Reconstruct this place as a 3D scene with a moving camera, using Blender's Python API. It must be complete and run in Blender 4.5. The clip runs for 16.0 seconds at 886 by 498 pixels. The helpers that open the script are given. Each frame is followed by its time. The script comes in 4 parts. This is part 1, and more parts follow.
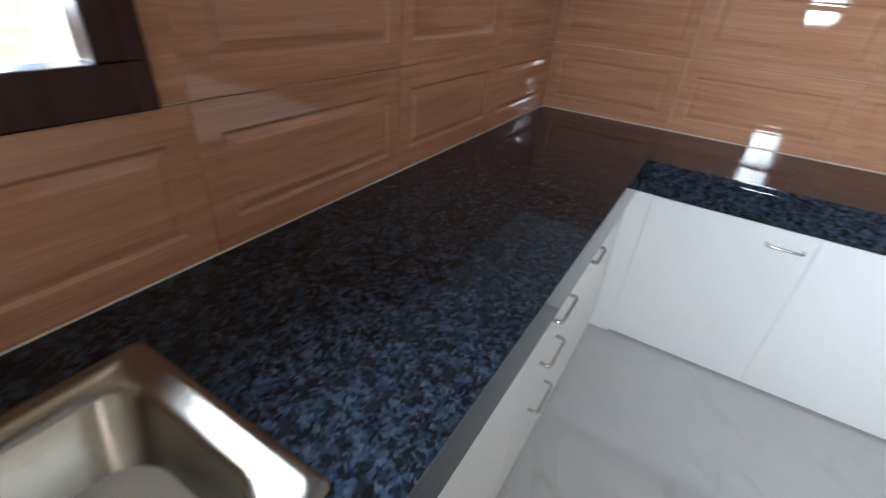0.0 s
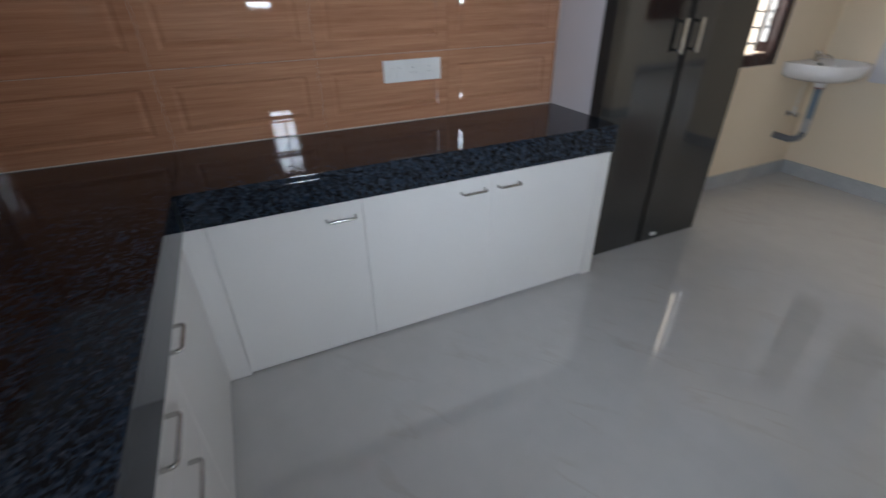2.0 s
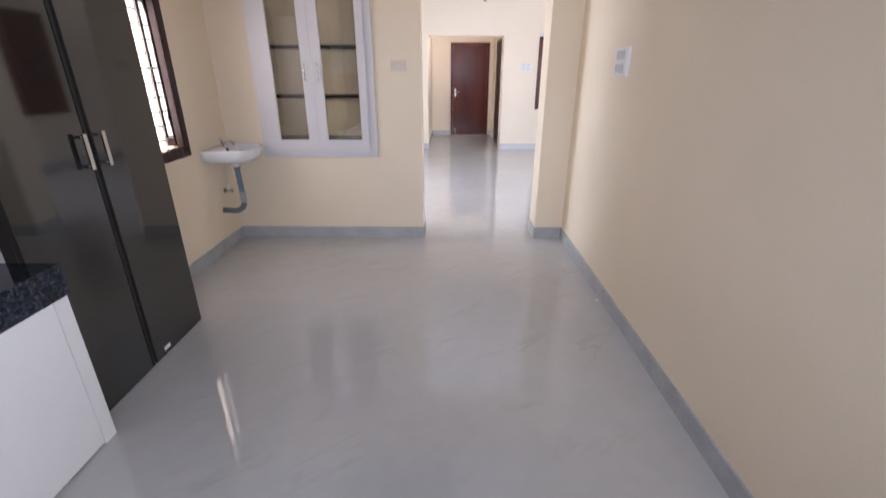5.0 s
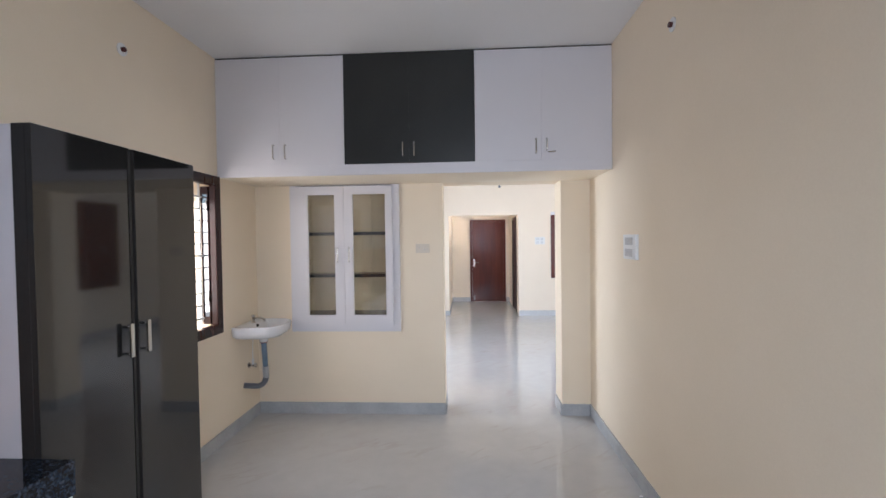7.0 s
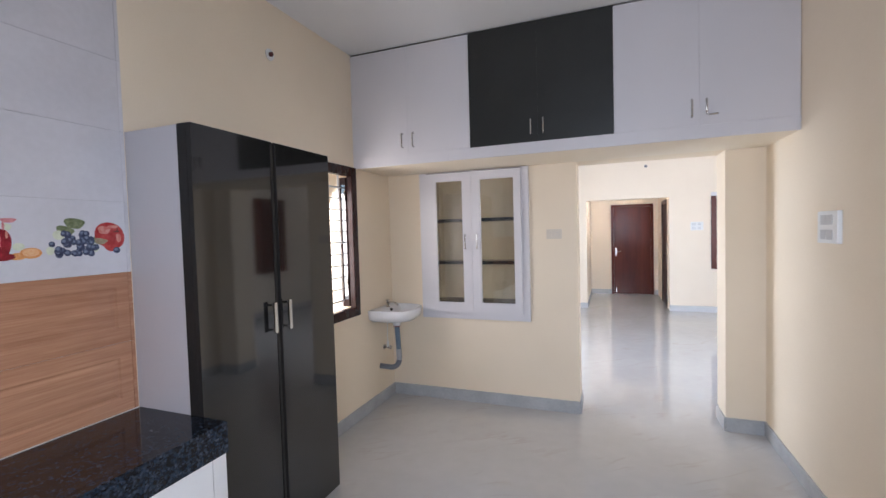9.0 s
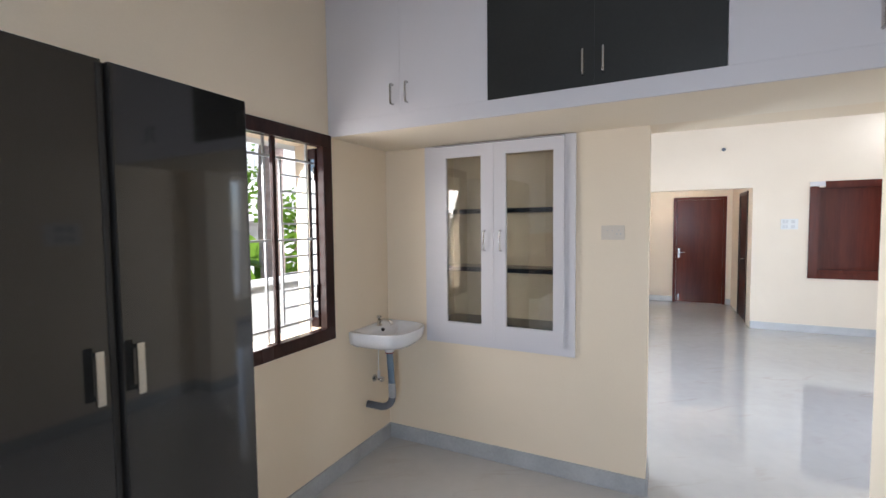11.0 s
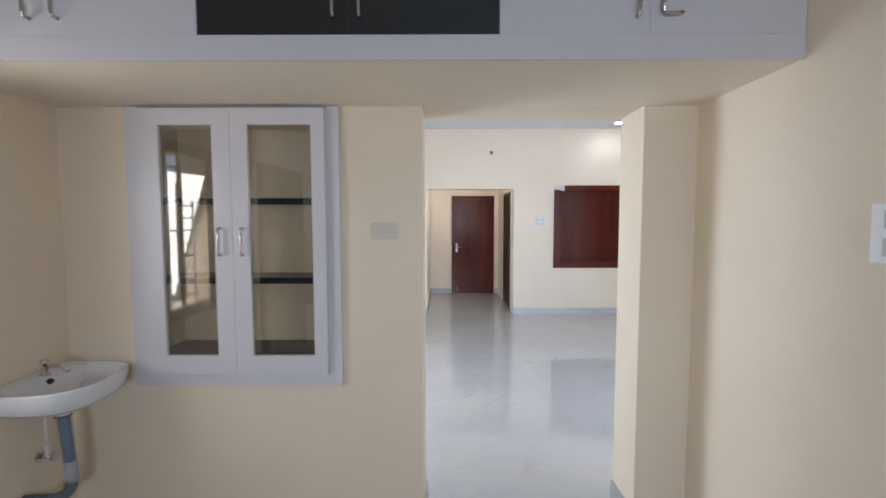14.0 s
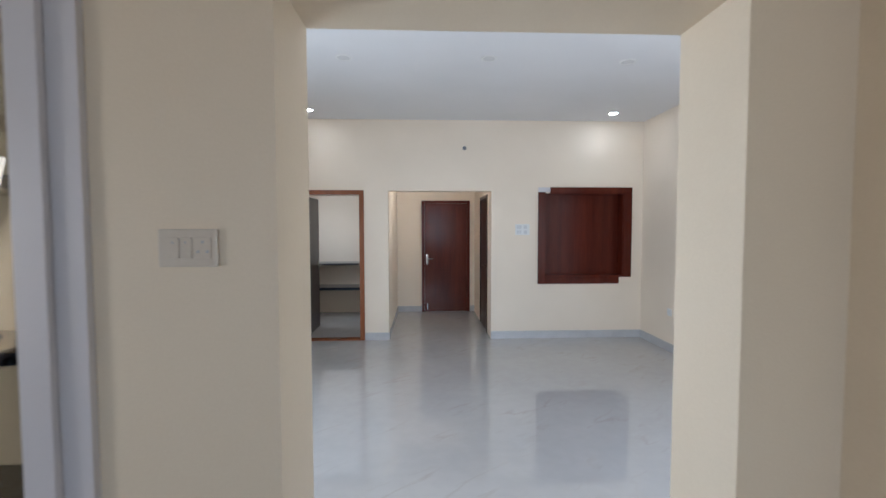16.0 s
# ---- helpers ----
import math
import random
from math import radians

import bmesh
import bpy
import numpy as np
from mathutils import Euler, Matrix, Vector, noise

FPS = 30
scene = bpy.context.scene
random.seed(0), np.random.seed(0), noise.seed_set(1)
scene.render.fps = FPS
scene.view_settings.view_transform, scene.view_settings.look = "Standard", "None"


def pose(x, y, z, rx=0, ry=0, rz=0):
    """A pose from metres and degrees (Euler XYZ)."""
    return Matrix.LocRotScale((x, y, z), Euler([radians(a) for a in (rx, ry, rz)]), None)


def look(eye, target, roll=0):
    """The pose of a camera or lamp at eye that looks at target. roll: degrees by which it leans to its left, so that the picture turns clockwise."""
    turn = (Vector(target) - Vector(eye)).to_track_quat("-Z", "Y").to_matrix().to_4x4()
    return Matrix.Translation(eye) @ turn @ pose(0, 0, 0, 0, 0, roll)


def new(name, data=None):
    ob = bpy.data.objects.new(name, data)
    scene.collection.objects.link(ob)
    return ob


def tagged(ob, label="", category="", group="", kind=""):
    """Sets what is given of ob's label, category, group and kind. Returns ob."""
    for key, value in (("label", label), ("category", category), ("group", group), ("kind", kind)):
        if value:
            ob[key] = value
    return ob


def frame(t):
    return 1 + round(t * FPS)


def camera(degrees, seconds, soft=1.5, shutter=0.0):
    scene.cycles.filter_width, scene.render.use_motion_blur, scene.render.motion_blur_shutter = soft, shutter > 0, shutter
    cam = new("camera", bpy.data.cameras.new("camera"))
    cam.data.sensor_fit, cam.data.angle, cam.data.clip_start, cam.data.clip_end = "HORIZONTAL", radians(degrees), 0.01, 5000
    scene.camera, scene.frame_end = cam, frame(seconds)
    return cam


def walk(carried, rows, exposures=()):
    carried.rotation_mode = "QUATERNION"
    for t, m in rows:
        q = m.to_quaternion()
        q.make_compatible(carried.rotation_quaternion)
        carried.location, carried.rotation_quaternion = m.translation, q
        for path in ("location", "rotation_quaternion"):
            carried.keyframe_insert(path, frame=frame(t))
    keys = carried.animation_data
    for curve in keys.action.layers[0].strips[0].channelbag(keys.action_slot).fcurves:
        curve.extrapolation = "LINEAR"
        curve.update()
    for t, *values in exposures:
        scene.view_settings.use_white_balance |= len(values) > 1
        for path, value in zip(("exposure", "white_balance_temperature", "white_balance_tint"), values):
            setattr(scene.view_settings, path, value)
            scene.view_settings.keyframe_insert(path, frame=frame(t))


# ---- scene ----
cam = camera(90.5, 16.0, shutter=0.4)
PATH = [
    (0, (2.293, 1.336, 1.337), (0.807, 0.49, 0.299), 4.7),
    (0.5, (2.235, 1.287, 1.34), (0.535, 0.921, 0.351), 4.3),
    (1, (2.198, 1.301, 1.37), (0.444, 1.321, 0.411), 2.7),
    (1.5, (2.119, 1.373, 1.382), (0.386, 1.67, 0.428), 0.4),
    (2, (2.046, 1.432, 1.371), (0.475, 2.137, 0.354), -1.0),
    (2.5, (1.97, 1.497, 1.347), (0.75, 2.61, 0.219), -2.2),
    (3, (1.945, 1.566, 1.340), (1.226, 2.960, 0.106), 0.0),
    (3.5, (1.894, 1.616, 1.346), (1.674, 3.128, 0.059), 3.2),
    (4, (1.968, 1.58, 1.377), (1.862, 3.169, 0.168), 1.4),
    (4.5, (2.001, 1.543, 1.434), (1.928, 3.263, 0.416), 0.2),
    (5, (1.985, 1.533, 1.493), (1.96, 3.385, 0.738), 0.0),
    (7.5, (1.97, 1.501, 1.614), (1.774, 3.491, 1.603), -1.6),
    (8, (2.003, 1.495, 1.604), (1.575, 3.448, 1.555), -1.6),
    (8.5, (2.02, 1.528, 1.591), (1.419, 3.434, 1.521), -1.8),
    (9, (2.0, 1.686, 1.572), (1.288, 3.553, 1.493), -1.6),
    (9.5, (1.944, 1.939, 1.582), (1.17, 3.781, 1.489), -1.5),
    (12, (1.707, 3.189, 1.573), (0.791, 4.964, 1.468), -0.2),
    (12.5, (1.662, 3.276, 1.578), (0.952, 5.142, 1.468), -0.0),
    (13, (1.666, 3.291, 1.579), (1.257, 5.245, 1.453), -0.1),
    (13.5, (1.733, 3.317, 1.576), (1.581, 5.307, 1.449), -0.1),
    (14, (1.845, 3.371, 1.579), (1.843, 5.367, 1.446), -0.1),
    (14.5, (1.917, 3.543, 1.564), (1.998, 5.537, 1.437), -0.2),
    (15, (1.944, 3.83, 1.581), (2.063, 5.823, 1.465), -0.2),
    (15.5, (2.023, 4.171, 1.574), (2.13, 6.165, 1.469), -0.1),
    (16, (2.067, 4.519, 1.568), (2.153, 6.515, 1.473), -0.1),
]
EXPOSURES = [(0, 1.58, 5950, 7), (0.5, 1.08, 6050, 10), (1, 0.8, 6000, 10), (1.5, 0.64, 5980, 10), (2, 0.5, 5980, 10), (2.5, 0.45, 5960, 1), (3, 0.92, 6130, 17), (3.5, 1.2, 6330, 27), (4.5, 1.06, 6230, 23), (5.2, 0.95, 6120, 20), (7.5, 0.98, 6000, 14), (8, 1.0, 6000, 15), (9, 1.04, 6010, 16), (12.5, 0.76, 5970, 10), (14.5, 0.5, 5850, 12), (16, 0.2, 5840, 11)]
walk(cam, [(t, look(eye, target, roll)) for t, eye, target, roll in PATH], EXPOSURES)

# ---- light ----
world = bpy.data.worlds.new("world")
scene.world = world
world.use_nodes = True
wn = world.node_tree.nodes
sky = wn.new("ShaderNodeTexSky")
sky.sky_type, sky.sun_disc = "NISHITA", False
sky.sun_elevation, sky.sun_rotation = radians(59), radians(45)
world.node_tree.links.new(sky.outputs[0], wn["Background"].inputs[0])
wn["Background"].inputs[1].default_value = 0.15


def lamp(name, kind, power, m, size=(1, 1), colour=(1, 1, 1)):
    data = bpy.data.lights.new(name, kind)
    data.energy, data.color = power, colour
    if kind == "AREA":
        data.shape, data.size, data.size_y = "RECTANGLE", size[0], size[1]
    ob = new(name, data)
    ob.matrix_world = m
    return ob


sun = lamp("sun", "SUN", 5.0, look((0, 0, 0), (-0.36, -0.36, -0.86)), colour=(1, 0.95, 0.86))
sun.data.angle = radians(0.5)
DAY, SKYLIT = (0.86, 0.93, 1.0), (0.83, 0.92, 1.0)
# daylight in the openings of the two kitchen windows behind the camera
lamp("south_window_light", "AREA", 13, look((2.38, 0.34, 1.65), (2.20, 2, 1.30)), (0.8, 0.8), (0.80, 0.90, 1.0)).data.spread = radians(100)
lamp("east_window_light", "AREA", 9.5, look((3.20, 1.85, 1.65), (0.5, 2.40, 1.0)), (0.24, 0.8), DAY).data.spread = radians(100)
# fill lamps in added east and south openings of the hall, out of view
lamp("hall_east_fill", "AREA", 12, look((5.30, 7.0, 1.4), (2, 7.0, 1.2)), (1.7, 1.9), SKYLIT)
lamp("hall_south_fill", "AREA", 25, look((4.3, 5.66, 1.4), (4.3, 8, 1.2)), (1.3, 1.9), SKYLIT)
# daylight from the west side of the hall
lamp("hall_west_light", "AREA", 41, look((-0.15, 7.45, 1.4), (2, 7.2, 1.2)), (1.1, 1.9), SKYLIT)
# added fill lamp in a slot out of view, to brighten the passage
lamp("passage_fill_light", "AREA", 20, look((3.12, 11.03, 2.50), (1.57, 11.9, 1.2)), (0.28, 0.14), (1, 0.93, 0.82))
# added lamp just outside the barred window, boosting the daylight that enters there
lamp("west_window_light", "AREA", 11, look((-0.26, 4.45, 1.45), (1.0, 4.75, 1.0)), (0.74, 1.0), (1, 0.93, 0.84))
# added lamp in an unseen opening, to light the store room
lamp("store_fill_light", "AREA", 9, look((-0.2, 11.75, 1.55), (1, 11.9, 1.4)), (0.85, 0.85), DAY)


# ---- materials ----
def links(mat, a, b):
    mat.node_tree.links.new(a, b)


def surface(name, dark, light, scale=4.0, fine=60.0, rough=0.5, rough_var=0.08, bump=0.05, metal=0.0, stretch=(1, 1, 1), spread=(0.35, 0.65), random=0.0, fine_mix=0.35, gloss=0.5):
    """A surface whose colour drifts between two tones at a broad and a fine scale, with fine relief."""
    mat = bpy.data.materials.new(name)
    mat.use_nodes = True
    n = mat.node_tree.nodes
    bsdf = n["Principled BSDF"]
    co = n.new("ShaderNodeTexCoord")
    mp = n.new("ShaderNodeMapping")
    mp.inputs["Scale"].default_value = stretch
    links(mat, co.outputs["Object"], mp.inputs[0])
    if random:
        shift, own = n.new("ShaderNodeVectorMath"), n.new("ShaderNodeObjectInfo")
        shift.operation = "SCALE"
        shift.inputs[0].default_value = (7.3, 3.1, 5.7)
        links(mat, own.outputs["Random"], shift.inputs["Scale"])
        links(mat, shift.outputs[0], mp.inputs["Location"])
    big, small = n.new("ShaderNodeTexNoise"), n.new("ShaderNodeTexNoise")
    big.inputs["Scale"].default_value, small.inputs["Scale"].default_value = scale, fine
    big.inputs["Detail"].default_value, small.inputs["Detail"].default_value = 4, 3
    for t in (big, small):
        links(mat, mp.outputs[0], t.inputs["Vector"])
    mix = n.new("ShaderNodeMix")
    mix.data_type = "FLOAT"
    mix.inputs[0].default_value = fine_mix
    links(mat, big.outputs[0], mix.inputs[2])
    links(mat, small.outputs[0], mix.inputs[3])
    value = mix.outputs[0]
    if random:
        info, add = n.new("ShaderNodeObjectInfo"), n.new("ShaderNodeMath")
        add.operation = "MULTIPLY_ADD"
        add.inputs[1].default_value = random
        links(mat, info.outputs["Random"], add.inputs[0])
        links(mat, value, add.inputs[2])
        value = add.outputs[0]
    ramp = n.new("ShaderNodeValToRGB")
    ramp.color_ramp.elements[0].position, ramp.color_ramp.elements[1].position = spread
    ramp.color_ramp.elements[0].color, ramp.color_ramp.elements[1].color = (*dark, 1), (*light, 1)
    links(mat, value, ramp.inputs[0])
    links(mat, ramp.outputs[0], bsdf.inputs["Base Color"])
    rr = n.new("ShaderNodeMapRange")
    rr.inputs[3].default_value, rr.inputs[4].default_value = max(rough - rough_var, 0.01), rough + rough_var
    links(mat, big.outputs[0], rr.inputs[0])
    links(mat, rr.outputs[0], bsdf.inputs["Roughness"])
    if bump:
        b = n.new("ShaderNodeBump")
        b.inputs["Strength"].default_value, b.inputs["Distance"].default_value = bump, 0.01
        links(mat, small.outputs[0], b.inputs["Height"])
        links(mat, b.outputs[0], bsdf.inputs["Normal"])
    bsdf.inputs["Metallic"].default_value = metal
    bsdf.inputs["Specular IOR Level"].default_value = gloss
    return mat


def marble(name):
    """Polished pale floor tile with soft grey clouds and a few warm veins."""
    mat = surface(name, (0.455, 0.447, 0.438), (0.525, 0.515, 0.504), 1.3, 9, 0.020, 0.006, 0, spread=(0.3, 0.7))
    n = mat.node_tree.nodes
    ramp = n["Color Ramp"]
    co = n["Texture Coordinate"]
    wob = n.new("ShaderNodeTexNoise")
    wob.inputs["Scale"].default_value, wob.inputs["Detail"].default_value = 1.1, 5
    links(mat, co.outputs["Object"], wob.inputs["Vector"])
    mul = n.new("ShaderNodeMix")
    mul.data_type = "VECTOR"
    mul.inputs[0].default_value = 0.12
    links(mat, co.outputs["Object"], mul.inputs[4])
    links(mat, wob.outputs["Color"], mul.inputs[5])
    slant = n.new("ShaderNodeMapping")
    slant.vector_type = "TEXTURE"
    slant.inputs["Rotation"].default_value = (0, 0, 0.63)
    slant.inputs["Scale"].default_value = (1.1, 0.24, 1)
    links(mat, mul.outputs[1], slant.inputs[0])
    vein = n.new("ShaderNodeTexNoise")
    vein.inputs["Scale"].default_value, vein.inputs["Detail"].default_value = 1.3, 6
    links(mat, slant.outputs[0], vein.inputs["Vector"])
    sub = n.new("ShaderNodeMath")
    sub.operation = "SUBTRACT"
    sub.inputs[1].default_value = 0.5
    links(mat, vein.outputs[0], sub.inputs[0])
    ab = n.new("ShaderNodeMath")
    ab.operation = "ABSOLUTE"
    links(mat, sub.outputs[0], ab.inputs[0])
    line = n.new("ShaderNodeMapRange")
    line.inputs[1].default_value, line.inputs[2].default_value = 0.0, 0.030
    line.inputs[3].default_value, line.inputs[4].default_value = 1.0, 0.0
    links(mat, ab.outputs[0], line.inputs[0])
    gate = n.new("ShaderNodeTexNoise")
    gate.inputs["Scale"].default_value, gate.inputs["Detail"].default_value = 2.6, 4
    links(mat, co.outputs["Object"], gate.inputs["Vector"])
    gr = n.new("ShaderNodeMapRange")
    gr.inputs[1].default_value, gr.inputs[2].default_value = 0.50, 0.66
    gr.inputs[4].default_value = 0.34
    links(mat, gate.outputs[0], gr.inputs[0])
    prod = n.new("ShaderNodeMath")
    prod.operation = "MULTIPLY"
    links(mat, line.outputs[0], prod.inputs[0])
    links(mat, gr.outputs[0], prod.inputs[1])
    mx = n.new("ShaderNodeMix")
    mx.data_type = "RGBA"
    links(mat, prod.outputs[0], mx.inputs[0])
    links(mat, ramp.outputs[0], mx.inputs[6])
    mx.inputs[7].default_value = (0.36, 0.30, 0.25, 1)
    links(mat, mx.outputs[2], n["Principled BSDF"].inputs["Base Color"])
    n["Principled BSDF"].inputs["IOR"].default_value = 1.75
    return mat


def granite(name):
    """Polished black granite, crowded with blue-grey feldspar flecks and a few pale ones."""
    mat = surface(name, (0.003, 0.003, 0.004), (0.009, 0.010, 0.012), 18, 160, 0.07, 0.025, 0.0, spread=(0.35, 0.65), gloss=0.28)
    n = mat.node_tree.nodes
    co = n["Texture Coordinate"]
    bend_co, drift = n.new("ShaderNodeTexNoise"), n.new("ShaderNodeMix")
    bend_co.inputs["Scale"].default_value = 60
    drift.data_type = "VECTOR"
    drift.inputs[0].default_value = 0.018
    links(mat, co.outputs["Object"], bend_co.inputs["Vector"])
    links(mat, co.outputs["Object"], drift.inputs[4])
    links(mat, bend_co.outputs["Color"], drift.inputs[5])
    vor = n.new("ShaderNodeTexVoronoi")
    vor.inputs["Scale"].default_value = 150
    links(mat, drift.outputs[1], vor.inputs["Vector"])
    ns = n.new("ShaderNodeTexNoise")
    ns.inputs["Scale"].default_value, ns.inputs["Detail"].default_value = 42, 5
    links(mat, drift.outputs[1], ns.inputs["Vector"])
    sep, total = n.new("ShaderNodeSeparateColor"), n.new("ShaderNodeMath")
    links(mat, vor.outputs["Color"], sep.inputs[0])
    total.operation = "MULTIPLY_ADD"
    total.inputs[1].default_value = 0.45
    links(mat, sep.outputs[0], total.inputs[0])
    links(mat, ns.outputs[0], total.inputs[2])
    r = n.new("ShaderNodeMapRange")
    r.inputs[1].default_value, r.inputs[2].default_value = 0.58, 0.98
    links(mat, total.outputs[0], r.inputs[0])
    fleck = n.new("ShaderNodeMix")
    fleck.data_type = "RGBA"
    fleck.inputs[6].default_value, fleck.inputs[7].default_value = (0.012, 0.027, 0.052, 1), (0.056, 0.070, 0.094, 1)
    links(mat, sep.outputs[1], fleck.inputs[0])
    mx = n.new("ShaderNodeMix")
    mx.data_type = "RGBA"
    links(mat, r.outputs[0], mx.inputs[0])
    links(mat, n["Color Ramp"].outputs[0], mx.inputs[6])
    links(mat, fleck.outputs[2], mx.inputs[7])
    links(mat, mx.outputs[2], n["Principled BSDF"].inputs["Base Color"])
    return mat


def clear_glass(name, tint=(0.9, 0.93, 0.92), rough=0.0, ior=1.45):
    mat = bpy.data.materials.new(name)
    mat.use_nodes = True
    b = mat.node_tree.nodes["Principled BSDF"]
    b.inputs["Base Color"].default_value = (*tint, 1)
    b.inputs["Transmission Weight"].default_value, b.inputs["Roughness"].default_value, b.inputs["IOR"].default_value = 1, rough, ior
    return mat


def glow(name, colour, strength):
    mat = bpy.data.materials.new(name)
    mat.use_nodes = True
    b = mat.node_tree.nodes["Principled BSDF"]
    b.inputs["Emission Color"].default_value, b.inputs["Emission Strength"].default_value = (*colour, 1), strength
    return mat


CREAM = surface("cream_paint", (0.785, 0.665, 0.505), (0.835, 0.715, 0.555), 1.6, 140, 0.55, 0.06, 0.05)
# wall cream made lighter, standing in for light bounced up under the loft
SOFFIT_LIFTED = surface("soffit_cream_lifted", (0.81, 0.72, 0.585), (0.85, 0.76, 0.625), 1.6, 140, 0.55, 0.05, 0.05)
HALL_SKIRT = surface("hall_skirting_tile", (0.50, 0.50, 0.51), (0.58, 0.58, 0.59), 6, 60, 0.2, 0.05, 0.02)
HALL_PAINT = surface("hall_paint", (0.83, 0.725, 0.595), (0.87, 0.765, 0.635), 1.6, 140, 0.55, 0.06, 0.05)
CEILING = surface("ceiling_paint", (0.74, 0.74, 0.75), (0.79, 0.79, 0.80), 1.2, 120, 0.65, 0.06, 0.04)
MARBLE = marble("polished_floor_tile")
SKIRT = surface("skirting_tile", (0.37, 0.38, 0.39), (0.46, 0.47, 0.48), 6, 60, 0.22, 0.06, 0.02)
GRANITE = granite("black_granite")
PANEL = surface("brown_wall_tile", (0.33, 0.145, 0.08), (0.53, 0.285, 0.17), 3, 14, 0.032, 0.012, 0.006, stretch=(0.7, 16, 1), random=0.10, spread=(0.32, 0.78))
GROUT = surface("pale_grout", (0.58, 0.54, 0.50), (0.66, 0.62, 0.58), 8, 90, 0.8, 0.05, 0.1)
WHITE_TILE = surface("white_wall_tile", (0.58, 0.56, 0.59), (0.64, 0.62, 0.65), 3, 40, 0.16, 0.05, 0.02, random=0.06)
WHITE_LAM = surface("white_laminate", (0.655, 0.63, 0.65), (0.675, 0.65, 0.67), 2.4, 150, 0.30, 0.01, 0.01)
CAB_WHITE = surface("cabinet_white", (0.73, 0.72, 0.71), (0.76, 0.75, 0.74), 2.4, 150, 0.32, 0.01, 0.01)
DARK_LAM = surface("black_brown_laminate", (0.0145, 0.014, 0.0135), (0.0175, 0.017, 0.0165), 3, 120, 0.055, 0.012, 0.0, fine_mix=0.0, gloss=0.75)
LOFT_DARK = surface("charcoal_laminate", (0.016, 0.017, 0.016), (0.024, 0.025, 0.023), 3, 120, 0.35, 0.02, 0.01)
STEEL = surface("brushed_steel", (0.48, 0.47, 0.45), (0.62, 0.61, 0.59), 12, 200, 0.24, 0.08, 0.02, metal=1)
SINK_STEEL = surface("satin_sink_steel", (0.26, 0.24, 0.21), (0.36, 0.335, 0.30), 9, 160, 0.24, 0.05, 0.02, metal=1)
CHROME = surface("chrome", (0.62, 0.62, 0.62), (0.72, 0.72, 0.72), 12, 200, 0.14, 0.05, 0.0, metal=1)
WINDOW_WOOD = surface("window_wood", (0.022, 0.008, 0.007), (0.042, 0.015, 0.012), 5, 40, 0.26, 0.05, 0.02, stretch=(1, 1, 0.2), gloss=0.25)
RED_WOOD = surface("red_brown_veneer", (0.068, 0.011, 0.006), (0.115, 0.021, 0.011), 4, 30, 0.2, 0.03, 0.004, stretch=(2, 2, 0.12), gloss=0.18)
ORANGE_WOOD = surface("varnished_teak", (0.20, 0.06, 0.02), (0.30, 0.10, 0.04), 5, 40, 0.25, 0.06, 0.03, stretch=(1, 1, 0.15))
DARK_DOOR = surface("dark_door", (0.020, 0.009, 0.008), (0.035, 0.015, 0.012), 5, 40, 0.3, 0.06, 0.03, stretch=(1, 1, 0.15))
BAR = surface("grille_paint", (0.48, 0.49, 0.51), (0.58, 0.59, 0.61), 10, 90, 0.4, 0.08, 0.05)
PORCELAIN = surface("porcelain", (0.74, 0.74, 0.76), (0.80, 0.80, 0.82), 3, 50, 0.10, 0.03, 0)
PVC = surface("grey_pvc", (0.13, 0.19, 0.26), (0.19, 0.26, 0.34), 8, 90, 0.4, 0.08, 0.03)
PVC_DARK = surface("dark_pvc", (0.10, 0.11, 0.13), (0.15, 0.16, 0.19), 8, 90, 0.4, 0.08, 0.03)
PLASTIC = surface("switch_plastic", (0.74, 0.74, 0.73), (0.80, 0.80, 0.79), 6, 120, 0.3, 0.05, 0.01)
GREYISH = surface("grey_plastic", (0.45, 0.45, 0.46), (0.52, 0.52, 0.53), 6, 120, 0.35, 0.05, 0.01)
BEIGE = surface("cream_plastic", (0.64, 0.56, 0.46), (0.69, 0.61, 0.51), 6, 120, 0.35, 0.05, 0.01)
BLACKISH = surface("dark_gap", (0.012, 0.011, 0.010), (0.02, 0.018, 0.016), 8, 60, 0.7, 0.1, 0.05)
GLASS = clear_glass("cabinet_glass", (0.60, 0.56, 0.47), 0.0, 1.85)
TINTED = surface("tinted_glass", (0.030, 0.036, 0.046), (0.05, 0.058, 0.07), 3, 60, 0.02, 0.01, 0)
TINTED.node_tree.nodes["Principled BSDF"].inputs["IOR"].default_value = 2.6
PLASTER = surface("outside_plaster", (0.70, 0.69, 0.67), (0.82, 0.81, 0.79), 1.5, 40, 0.8, 0.08, 0.15)
GROUND = surface("earth", (0.16, 0.13, 0.09), (0.28, 0.23, 0.16), 0.8, 20, 0.9, 0.05, 0.4)
BARK = surface("palm_bark", (0.28, 0.20, 0.17), (0.45, 0.35, 0.30), 3, 24, 0.85, 0.08, 0.6, stretch=(0.4, 0.4, 4))
LEAF = surface("banana_leaf", (0.10, 0.19, 0.02), (0.19, 0.33, 0.04), 3, 30, 0.4, 0.08, 0.1)
FROND = surface("palm_frond", (0.05, 0.11, 0.03), (0.11, 0.20, 0.05), 3, 30, 0.45, 0.08, 0.1)
